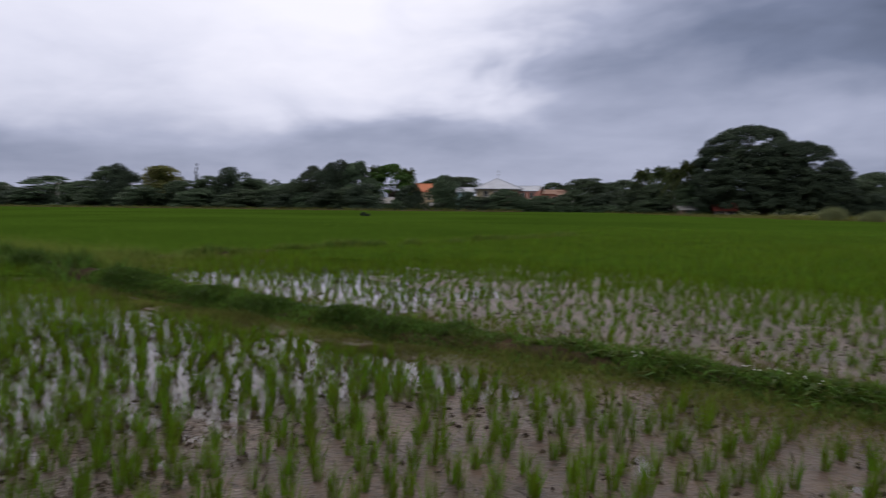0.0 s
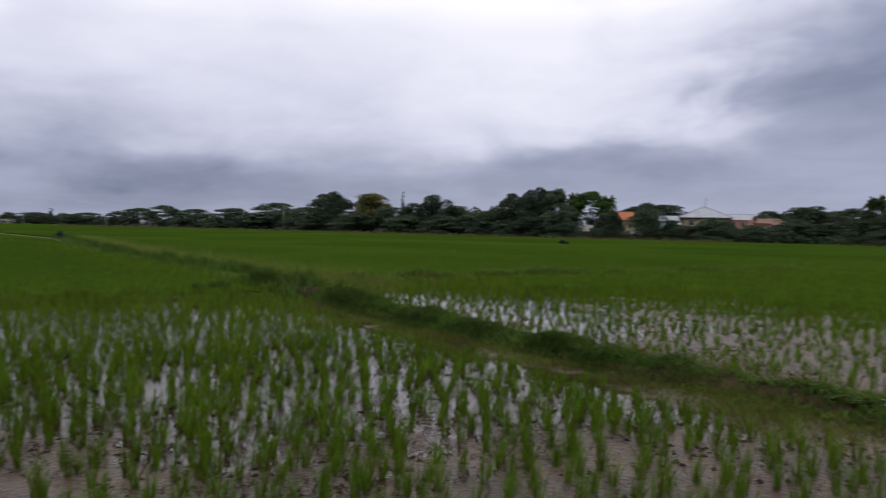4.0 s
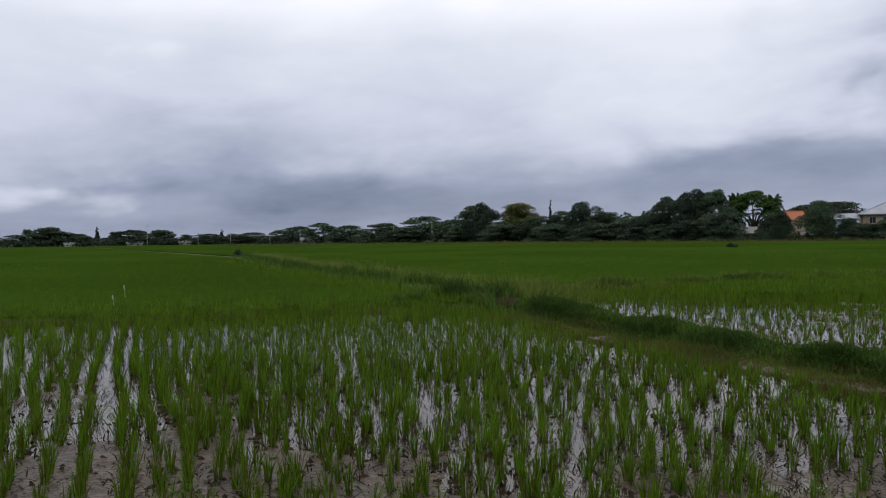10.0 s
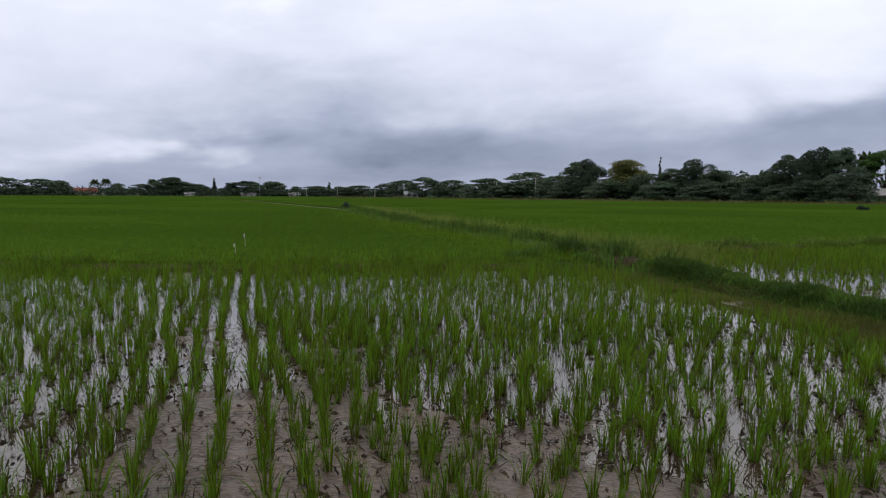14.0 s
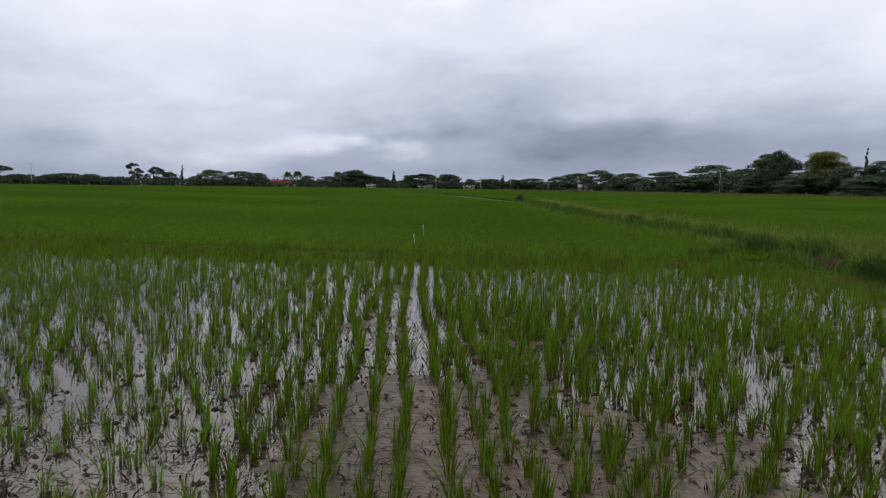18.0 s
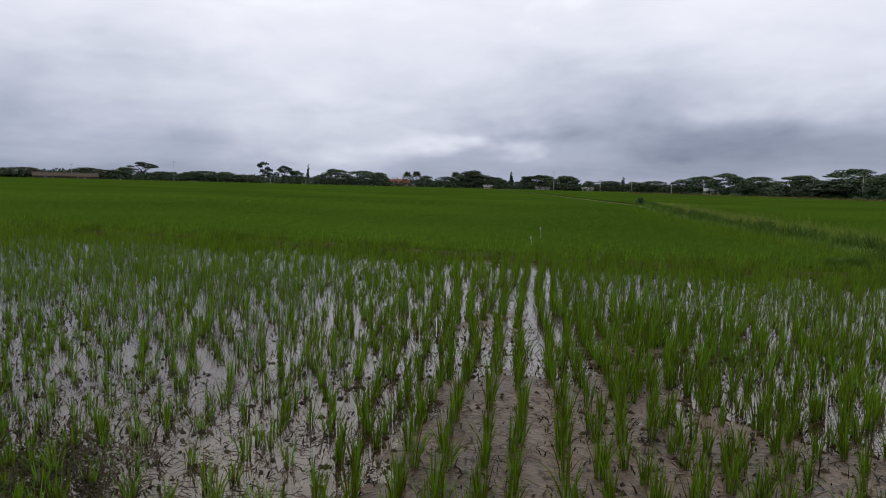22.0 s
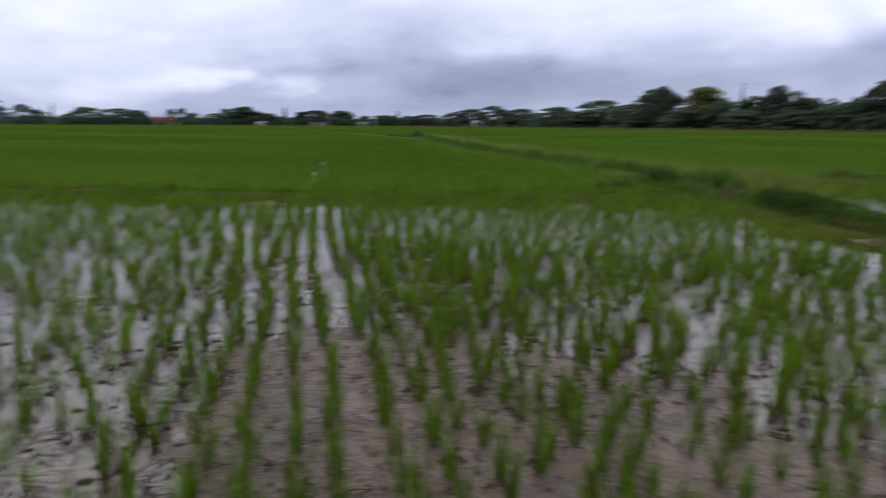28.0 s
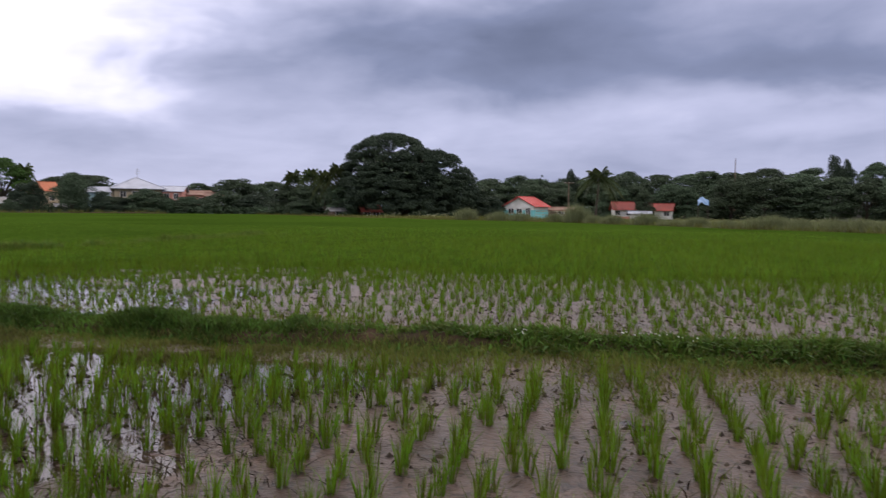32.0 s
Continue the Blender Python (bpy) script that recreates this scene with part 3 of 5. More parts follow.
tufts("short_weeds", NEAR_BANK, B, 90000, 1.25, 0.08, GRASS_DRY, "thin yellowish weeds at the bank's muddy foot", 0.018, lambda x, y, o: (o > 0.18) | (o < -0.3), patchy=0.35, mids=0)
tufts("shelf_weeds", NEAR_BANK, B, 90000, 1.0, 0.075, GRASS_DRY, "low olive weeds matted over the muddy shelf at the bank's foot", 0.014, lambda x, y, o: (o > 0.22) & (o < 1.05) & (rng.random(len(x)) < 1.1 - 0.42 * np.clip(y + 1.0, 0, 2)), patchy=0.12, mids=0)
tufts("shelf_weeds", [p for p in NEAR_BANK if p[1] < 3], B, 26000, 0.9, 0.10, GRASS, "green weeds on the shelf at the bank's foot", 0.012, lambda x, y, o: (o > 0.22) & (o < 1.0), patchy=0.5, mids=0)
tufts("shelf_weeds", [p for p in NEAR_BANK if -12 < p[1] < -1], B, 60000, 0.8, 0.09, GRASS_DRY, "thick olive weeds on the shelf at the bank's foot", 0.013, lambda x, y, o: (o > 0.2) & (o < 0.8), patchy=0.02, mids=0)
tufts("foot_weeds", [p for p in NEAR_BANK if p[1] < -2], B, 34000, 1.6, 0.09, GRASS_DRY, "low olive weeds spreading from the bank's foot", 0.018, lambda x, y, o: (o > 0.25) | (o < -0.4), patchy=0.7, mids=0)
tufts("rank_grass", MID_BANK, B, 3600, 0.16, 0.40, GRASS_DARK, "rank dark grass along the far bank", 0.020, patchy=1.0)
tufts("rank_grass", [(-10.0, -18.4), (-9.4, -16.4), (-8.2, -15.0)], B, 2600, 0.7, 0.33, GRASS_DARK, "rank dark grass where the banks meet", 0.018, patchy=0.5)
tufts("bank_grass", MID_BANK, B, 60000, 2.4, 0.58, GRASS_PALE, "pale rough grass beside the far bank", 0.024, lambda x, y, o: (o < -0.3) & (y < -13), patchy=0.3, mids=0)
tufts("bank_grass", MID_BANK, B, 12000, 1.0, 0.40, GRASS, "green grass on the far bank", 0.024)
tufts("rank_grass", [(-8.9, -13.6), (-8.0, -14.3), (-7.0, -14.6), (-6.0, -14.9)], B, 3000, 0.9, 0.24, GRASS, "dark grass tussock where the banks meet", 0.02)
tufts("field_edge_grass", EDGE_LINE, E_, 2600, 0.30, 0.30, GRASS_DARK, "dark weeds along the field edge", 0.016, patchy=1.5)
tufts("field_edge_grass", EDGE_LINE, E_, 26000, 0.6, 0.24, RICE, "short grass along the field edge", 0.014)
tufts("west_bund_grass", WEST_LINE, W_, 9000, 0.6, 0.30, GRASS, "green weeds on the bund", 0.02)
tufts("west_bund_grass", WEST_LINE, W_, 12000, 1.1, 0.30, GRASS_PALE, "pale grass beside the bund", 0.02)
tufts("far_bund_grass", FAR_LINE, F_, 9000, 1.6, 0.55, GRASS_DRY, "dry yellow grass on the distant bund", 0.10)

n = 30000
ga_ = rng.uniform(58, 112, n)
gd_ = field_edge(ga_) + 40 * rng.random(n) ** 1.7
v, t = blades(np.column_stack([-np.sin(np.radians(ga_)) * gd_, np.cos(np.radians(ga_)) * gd_, np.zeros(n)]), 0.25 + 0.55 * rng.random(n) ** 2, rng.normal(0, 0.4, (n, 2)), np.full(n, 0.11), 0)
stuff("rough_grass", v, t, GRASS_DRY, "rough pale grass between the rice and the trees", "grass")


# ---------------------------------------------------------------- rice
ROW = radians(-6.2)


def rice_grid(x0, x1, y0, y1, dx, dy, jitter):
    """Transplanted hills in rows that run away from the camera's side."""
    u, w = np.meshgrid(np.arange(-60, 60, dx), np.arange(-75, 40, dy))
    u, w = u.ravel(), w.ravel()
    u = u + 0.10 * np.sin(w * 0.55 + u * 0.3) + 0.05 * np.sin(w * 1.7 + u)
    c, s = math.cos(ROW), math.sin(ROW)
    x, y = u * c - w * s, u * s + w * c
    x, y = x + rng.normal(0, jitter, len(x)), y + rng.normal(0, jitter, len(x))
    ok = (x > x0) & (x < x1) & (y > y0) & (y < y1)
    return x[ok], y[ok]


def hills(x, y, z, tall, n, spread, width, mids=1, lean=0.16):
    """Rice hills of n blades each."""
    k = len(x)
    ph = rng.random((k, n)) * 2 * math.pi
    rad = spread * np.sqrt(rng.random((k, n)))
    base = np.stack([x[:, None] + rad * np.cos(ph), y[:, None] + rad * np.sin(ph), np.broadcast_to(z[:, None], (k, n))], -1).reshape(-1, 3)
    h = (tall[:, None] * (0.50 + 0.54 * rng.random((k, n)))).ravel()
    out = np.stack([np.cos(ph), np.sin(ph)], -1).reshape(-1, 2) * (0.03 + 0.55 * rng.random((k * n, 1)) ** 2.6)
    out += rng.normal(0, lean * 0.5, (k * n, 2)) + np.array([-0.05, 0.03])
    return blades(base, h, out, width * (0.7 + 0.6 * rng.random(k * n)), mids)


def near_rows():
    """The near paddy's planting lines, which bend slightly as they run away; one wider lane parts them."""
    w = np.arange(-8.0, 22.0, 0.26)                              # paces along a line, away from the bank's corner
    k = np.arange(-42, 92)
    off = np.where(k >= 0, 0.112 + 0.207 * k, 0.060 + 0.207 * k)
    u, w = np.meshgrid(off, w)
    u, w = u.ravel(), w.ravel()
    loose = np.clip(np.abs(u) / 0.8, 0.55, 1.0)
    w = w + 0.10 * np.sin(u * 1.3) + rng.normal(0, 0.034, len(w))
    u = u + loose * (0.045 * np.sin(w * 0.8 + u * 2.1) + 0.03 * np.sin(w * 2.3 + u * 5.0) + rng.normal(0, 0.041, len(u)))
    return 0.06 - 0.047 * w - 0.0019 * w * np.abs(w) + u, -w


px, py = near_rows()
more = ((px > 0.8) | ((px < -0.7) & (py < -2.2) & (np.hypot(px, py) < 10))) & (rng.random(len(px)) < np.where(px > 0, 0.28, 0.34))       # planted closer, and less in line, away from the lane
px = np.concatenate([px, px[more] + 0.10 + rng.normal(0, 0.03, more.sum())])
py = np.concatenate([py, py[more] + 0.12 + rng.normal(0, 0.05, more.sum())])
ok = in_near_paddy(px, py) & (px < 18) & (np.hypot(px, py) > 1.0)
px, py = px[ok], py[ok]
vigour = value_noise(px, py, 2.4, 14, 2)
flooded = np.clip((-px - 2.2) / 1.2, 0, 1) * np.clip((-py - 1.6) / 1.4, 0, 1) * np.clip((py + 7) / 2, 0, 1)    # thin in the pool by the bank
thinner = np.clip((px - 0.3) / 1.5, 0, 1) * np.clip((py + 12) / 3, 0, 1)           # sparser towards the open water
ok = (rng.random(len(px)) < 0.95 - 0.10 * thinner) & (px > bank_x(py) + 0.75 + 0.5 * rng.random(len(px)))
px, py, vigour, thinner, flooded = px[ok], py[ok], vigour[ok], thinner[ok], flooded[ok]
pz = mud_height(px, py) - 0.015
tall = 0.222 + 0.10 * (vigour - 0.5) + 0.07 * rng.random(len(px)) + np.clip((-py - 5.5) / 5, 0, 1) * 0.050 + np.clip((0.3 - px) / 1.2, 0, 1) * 0.014 - 0.022 * np.clip((-0.3 - px) / 0.6, 0, 1) * np.clip((py + 8) / 3, 0, 1) * np.clip((-py - 1.5) / 1.5, 0, 1) - 0.010 * thinner - 0.012 * flooded
close = (np.abs(px + 0.8) < 1.7) & (py < -3.0) & (py > -6.2)
reach = np.hypot(px, py)
inner = ~close & (reach < 6.5) & (px < 0.9)
eastern = ~close & (reach < 9.5) & (px >= 0.9)
middle = ~close & (reach >= 6.5) & (reach < 9.5) & (px < 0.9)
outer = ~close & (reach >= 9.5)
stuff("rice_plants", *hills(px[inner], py[inner], pz[inner], tall[inner], 27, 0.028, 0.0062, 1), RICE, "young rice planted in rows in shallow water", "rice")
stuff("rice_plants", *hills(px[eastern], py[eastern], pz[eastern], tall[eastern], 22, 0.022, 0.0062, 1), RICE, "slender young rice standing in open water", "rice")
stuff("rice_plants", *hills(px[middle], py[middle], pz[middle], tall[middle], 25, 0.030, 0.0074, 1), RICE, "young rice planted in rows in shallow water", "rice")
stuff("rice_plants", *hills(px[outer], py[outer], pz[outer], tall[outer] * 1.08, 22, 0.030, 0.0112, 0), RICE, "young rice planted in rows in shallow water", "rice")
stuff("rice_sheaths", *hills(px[reach < 9], py[reach < 9], pz[reach < 9], tall[reach < 9] * 0.34, 4, 0.030, 0.006, 1, 0.5), RICE_DEAD, "brown dead sheaths at the feet of the rice", "rice")
forms = []
for k in range(9):
    v, t = hills(np.zeros(1), np.zeros(1), np.zeros(1), np.full(1, 0.285), 27, 0.027, 0.0060, 2)
    forms.append(tri_mesh("rice_plant", v, t))
    forms[-1].materials.append(RICE)
for k in np.flatnonzero(close):
    ob = new("rice_plant", forms[rng.integers(9)])
    s = float(tall[k] / 0.285)
    ob.matrix_basis = Matrix.LocRotScale((px[k], py[k], pz[k]), Euler((0, 0, rng.random() * 6.28)), (s, s, s))
    tagged(ob, "clump of young green rice standing in wet mud", "rice", "rice in the near rows")

# the west paddy: thin near the bank, closing up further off
qx, qy = rice_grid(-32, -7, -17, 12, 0.21, 0.26, 0.05)
ok = in_west_paddy(qx, qy) & (qx < bank_x(qy) - 0.75)
qx, qy = qx[ok], qy[ok]
cover = west_cover(qx, qy)
ok = rng.random(len(qx)) < 0.88 + 1.2 * cover
qx, qy, cover = qx[ok], qy[ok], cover[ok]
stuff("rice_plants", *hills(qx, qy, mud_height(qx, qy) - 0.015, 0.14 + 0.18 * cover + 0.08 * rng.random(len(qx)), 15, 0.030, 0.0080, 1), RICE,
      "thin young rice in the flooded west paddy", "rice")
fill = (cover > 0.12) | (qy > -3.5)
stuff("rice_plants", *hills(qx[fill] + 0.1, qy[fill] + 0.1, mud_height(qx[fill], qy[fill]), 0.06 + 0.22 * np.minimum(cover[fill] * 1.6, 1), 6, 0.10, 0.010, 0), RICE, "small weeds and closer rice in the west paddy", "rice")

# closed rice: blades standing out of the canopy
for x0, x1, y0, y1, d, n, w in ((-11, 30, -32, -14, 0.25, 12, 0.016), (-12, 44, -55, -32, 0.42, 11, 0.026), (-46, -9, -34, -15, 0.34, 11, 0.022), (-46, -13, -16, 14, 0.32, 11, 0.020)):
    fx, fy = rice_grid(x0, x1, y0, y1, d, d, d * 0.22)
    ok = np.where(fx > bank_x(fy), fy < edge_y(fx) - 0.1, (fy < west_y(fx) - 0.3) | (west_cover(fx, fy) > 0.8)) & (np.abs(fx - bank_x(fy)) > 0.7)
    fx, fy = fx[ok], fy[ok]
    stuff("rice_plants", *hills(fx, fy, fx * 0, 0.34 + 0.05 * rng.random(len(fx)), n, d * 0.4, w, 0), RICE, "close-standing green rice", "rice")

# dead straw, roots and clods on the mud; some stand in for blade reflections
n = 22000
sx, sy = rng.uniform(-6, 7, n), -2.0 - 10 * rng.random(n) ** 1.3 + 4 * (rng.random(n) < 0.25)
sx[:1500], sy[:1500] = rng.normal(2.45, 0.40, 1500), rng.normal(-3.6, 0.4, 1500)
ok = in_near_paddy(sx, sy) & ((value_noise(sx, sy, 0.7, 41, 2) > 0.42) | (np.arange(n) < 1500))
sx, sy = sx[ok], sy[ok]
a = rng.random(len(sx)) * 6.28
ln = 0.045 + 0.11 * rng.random(len(sx)) ** 2
p0 = np.column_stack([sx, sy, mud_height(sx, sy).clip(0) + 0.004])
dirn = np.column_stack([np.cos(a), np.sin(a), 0.25 * rng.random(len(a))]) * ln[:, None]
sd = np.column_stack([-np.sin(a), np.cos(a), a * 0]) * 0.0048
v = np.stack([p0 - sd, p0 + sd, p0 + dirn * 0.5 + [0, 0, 0.006] + sd, p0 + dirn * 0.5 + [0, 0, 0.006] - sd, p0 + dirn], 1).reshape(-1, 3)
t = ((np.arange(len(sx)) * 5)[:, None, None] + np.array([(0, 1, 2), (0, 2, 3), (3, 2, 4)])[None]).reshape(-1, 3)
stuff("straw_litter", v, t, LITTER_REFLECTION, "dark bits of straw and root on the mud, some standing in for reflections", "litter")

# small dark clods lying on the mud
n = 15000
sx, sy = rng.uniform(-6.5, 5, n), 3.5 - 11 * rng.random(n)
sx[:4500], sy[:4500] = rng.uniform(-12, -7.6, 4500), rng.uniform(-9, 5, 4500)
ok = (in_near_paddy(sx, sy) | in_west_paddy(sx, sy)) & (value_noise(sx, sy, 0.6, 47, 2) > 0.42) & (np.hypot(sx, sy) > 1.2)
sx, sy = sx[ok], sy[ok]
n = len(sx)
turn = rng.random(n) * 6.28
size = 0.006 + 0.022 * rng.random(n) ** 2
base = np.column_stack([sx, sy, mud_height(sx, sy).clip(-0.004)])
rim = [base + np.column_stack([np.cos(turn + q) * size * g, np.sin(turn + q) * size * g, size * 0 - 0.003]) for q, g in ((0, 1.7), (1.4, 0.8), (3.0, 1.5), (4.6, 0.9))]
v = np.stack(rim + [base + np.column_stack([size * 0, size * 0, size * 0.9])], 1).reshape(-1, 3)
t = ((np.arange(n) * 5)[:, None, None] + np.array([(0, 1, 4), (1, 2, 4), (2, 3, 4), (3, 0, 4)])[None]).reshape(-1, 3)
stuff("mud_clods", v, t, LITTER_REFLECTION, "small dark clods and rotten bits lying on the mud", "clods")

# rotting stalks and root ends standing out of the mud and shallow water
# part of them stand in for dark reflections of the rice blades
n = 44000
sx, sy = rng.uniform(-6, 9, n), -2.0 - 11 * rng.random(n) ** 1.2 + 4 * (rng.random(n) < 0.2)
sx[:1000], sy[:1000] = rng.normal(2.6, 0.40, 1000), rng.normal(-3.7, 0.35, 1000)
sx[2200:14000], sy[2200:14000] = rng.uniform(-14, -7.8, 11800), rng.uniform(-12, 5, 11800)
ok = (in_near_paddy(sx, sy) | in_west_paddy(sx, sy)) & ((value_noise(sx, sy, 0.5, 43, 2) > 0.40) | (np.arange(n) < 1000))
sx, sy = sx[ok], sy[ok]
n = len(sx)
v, t = blades(np.column_stack([sx, sy, mud_height(sx, sy).clip(-0.01)]), 0.018 + 0.07 * rng.random(n) ** 2, rng.normal(0, 1.1, (n, 2)), 0.005 + 0.007 * rng.random(n), 1)
stuff("rotting_stalks", v, t, LITTER_REFLECTION, "dark rotting stalks and roots in the mud, some standing in for reflections", "litter")

# low weeds on the wet corner
n = 900
sx, sy = rng.normal(2.75, 0.42, n), rng.normal(-3.75, 0.32, n)
v, t = blades(np.column_stack([sx, sy, mud_height(sx, sy).clip(-0.01)]), 0.03 + 0.06 * rng.random(n), rng.normal(0, 0.7, (n, 2)), 0.006 + 0.008 * rng.random(n), 1)
stuff("mud_weeds", v, t, GRASS_DARK, "dark green weeds crowding a wet patch of mud", "weeds")

# white wayside flowers on the bank
for fx, fy in ((-7.05, -0.84), (-7.12, 0.15), (-7.1, 0.3), (-7.0, 0.5)):
    plant_ob = new("flowering_weed")
    plant_ob.location = (fx, fy, 0.17)
    tagged(plant_ob, "small weed with white flowers growing on the bank", "weed", "flowering weeds on the bank")
    v, t = blades(np.column_stack([rng.normal(0, 0.07, (60, 2)), np.zeros(60)]), 0.05 + 0.06 * rng.random(60), rng.normal(0, 0.6, (60, 2)), np.full(60, 0.014))
    part("leaves", tri_mesh("leaves", v, t), GRASS, plant_ob)
    for k in range(5):
        b = bmesh.new()
        bmesh.ops.create_icosphere(b, subdivisions=1, radius=0.005 + 0.004 * rng.random(), matrix=Matrix.Translation((rng.normal(0, 0.08), rng.normal(0, 0.08), 0.08 + 0.05 * rng.random())))
        part("flower", b, FLOWER, plant_ob, "white petals")


# ---------------------------------------------------------------- trees
def leaf_cloud(lobes, count, size, flat=0.55, hollow=0.72, droop=0.0, squash=0.62):
    """Leaf sprays scattered over the shells of many lobes (centre, radius)."""
    c, r = np.array([l[:3] for l in lobes]), np.array([l[3] for l in lobes])
    k = rng.choice(len(lobes), count, p=r ** 2 / (r ** 2).sum())
    d = rng.normal(0, 1, (count, 3))
    d[:, 2] = np.where(d[:, 2] < -0.3, -d[:, 2], d[:, 2])
    d /= np.linalg.norm(d, axis=1)[:, None]
    p = c[k] + d * (r[k] * (hollow + (1.1 - hollow) * rng.random(count)))[:, None] * np.array([1, 1, squash])
    nrm = d * flat + rng.normal(0, 0.5, (count, 3)) + np.array([0, 0, 0.35])
    nrm /= np.linalg.norm(nrm, axis=1)[:, None]
    t1 = np.cross(nrm, rng.normal(0, 1, (count, 3)))
    t1 /= np.linalg.norm(t1, axis=1)[:, None]
    t2 = np.cross(nrm, t1)
    s = (size * (0.5 + rng.random(count)))[:, None]
    v = np.stack([p - t1 * s, p + t2 * s * 0.55 - [0, 0, droop], p + t1 * s, p - t2 * s * 0.5 + t1 * s * 0.2], 1)
    t = (np.arange(count) * 4)[:, None, None] + np.array([(0, 1, 2), (0, 2, 3)])[None]
    return v.reshape(-1, 3), t.reshape(-1, 3)


def trunk_mesh(h, r, limbs, reach, rise):
    pts = [(0, 0, -0.3), (0.15 * r, 0, 0.3 * h), (-0.2 * r, 0.1 * r, 0.65 * h), (0.1 * r, 0, h)]
    b = rod(pts, [r * 1.35, r, r * 0.8, r * 0.6], 8)
    for k in range(limbs):
        a = 6.283 * k / limbs + rng.random() * 0.8
        q = 0.6 + 0.5 * rng.random()
        end = (math.cos(a) * reach * q, math.sin(a) * reach * q, h + rise * (0.5 + 0.6 * rng.random()))
        mid = (end[0] * 0.4, end[1] * 0.4, h * 0.85 + (end[2] - h * 0.85) * 0.55)
        rod([(0, 0, h * 0.75), mid, end], [r * 0.55, r * 0.38, r * 0.12], 6, b)
    return b


def shell_lobes(n, rx, rz, z0, size, lowest=0.05, inner=0.15):
    """Lobes spread over an uneven dome."""
    out = []
    for k in range(n):
        a = rng.random() * 6.283
        u = lowest + (1 - lowest) * rng.random() ** 0.8
        q = math.sqrt(max(0.0, 1 - u * u)) * (1 - inner * rng.random())
        s = 1 + 0.13 * math.sin(2 * a + n) + 0.08 * math.sin(5 * a)
        out.append((math.cos(a) * rx * q * s, math.sin(a) * rx * q * s, z0 + rz * u * (0.93 + 0.1 * rng.random()), size * (0.7 + 0.6 * rng.random())))
    return out


protos = {}


def make_tree(kind, trunk, lobes, count, size, mat, **more):
    """A model tree, 10 m high and 10 m wide, copied to its places and then taken away."""
    root = new("tree")
    part("trunk", trunk, BARK, root)
    v, t = leaf_cloud(lobes, count, size, **more)
    v[:, :2] *= 5.0 / np.percentile(np.hypot(v[:, 0], v[:, 1]), 93)
    v[:, 2] *= 9.8 / np.percentile(v[:, 2], 98)
    part("crown", tri_mesh("crown", v, t), mat, root)
    protos.setdefault(kind, []).append(root)


for k in range(3):
    make_tree("dome", trunk_mesh(3.4, 0.42, 7, 3.6, 3.2), shell_lobes(95, 4.2, 6.6, 2.0, 1.05, -0.2, 0.3), 20000, 0.128, LEAF)
    make_tree("round", trunk_mesh(3.0, 0.32, 6, 2.4, 4.0), shell_lobes(75, 3.9, 7.0, 1.4, 1.15, -0.15, 0.5), 19000, 0.13, LEAF)
    tl = [(rng.normal(0, 1.9 - 1.3 * j / 24), rng.normal(0, 1.9 - 1.3 * j / 24), 1.5 + 7.0 * (j / 24) ** 0.9, 1.75 - 0.6 * (j / 24)) for j in range(25)] + [(rng.normal(0, 1.9), rng.normal(0, 1.9), 1 + 6 * rng.random(), 1.6) for j in range(12)]
    make_tree("tall", trunk_mesh(4.5, 0.3, 6, 1.8, 4.0), tl, 19000, 0.138, LEAF_DARK, squash=0.85)
    make_tree("shrub", trunk_mesh(1.5, 0.16, 6, 2.6, 4.0), shell_lobes(44, 4.0, 8.2, 0.2, 1.5, -0.02, 0.6), 14000, 0.15, LEAF if k else LEAF_DARK)
for k in range(3):
    make_tree("dome_far", trunk_mesh(2.4, 0.42, 5, 3.0, 3.2), shell_lobes(70, 4.2, 8.0, 0.5, 1.2, -0.05, 0.3), 4500, 0.27, LEAF)
    make_tree("round_far", trunk_mesh(2.4, 0.35, 5, 2.4, 4.0), shell_lobes(60, 3.8, 8.2, 0.4, 1.3, -0.05, 0.5), 4500, 0.27, LEAF)
for k in range(2):
    make_tree("umbrella", trunk_mesh(5.0, 0.4, 7, 4.0, 2.6), shell_lobes(24, 4.3, 3.0, 6.0, 0.95, 0.1), 4600, 0.19, LEAF_DARK)
    make_tree("ball", trunk_mesh(3.6, 0.5, 6, 3.0, 4.0), shell_lobes(22, 4.2, 5.6, 3.6, 1.25, -0.35, 0.4), 5000, 0.22, LEAF_DARK)
    cl = [(rng.normal(0, 1.6 - 0.12 * j), rng.normal(0, 1.6 - 0.12 * j), 1.0 + 0.85 * j, 2.2 - 0.16 * j) for j in range(11)]
    make_tree("column", trunk_mesh(5.0, 0.35, 4, 1.2, 3.0), cl, 4500, 0.24, LEAF_DARK)
make_tree("green", trunk_mesh(3.0, 0.4, 7, 3.0, 4.0), shell_lobes(80, 4.2, 7.6, 1.6, 1.1, -0.15, 0.3), 22000, 0.135, LEAF_GREEN)
yl = [(rng.normal(0, 1.9 - 1.0 * q), rng.normal(0, 1.9 - 1.0 * q), 1.5 + 7.4 * q, 1.2 + 0.6 * rng.random()) for q in (rng.random() ** 0.9 for j in range(80))]
make_tree("yellow", trunk_mesh(3.5, 0.35, 7, 2.4, 4.5), yl, 20000, 0.135, LEAF_YELLOW)


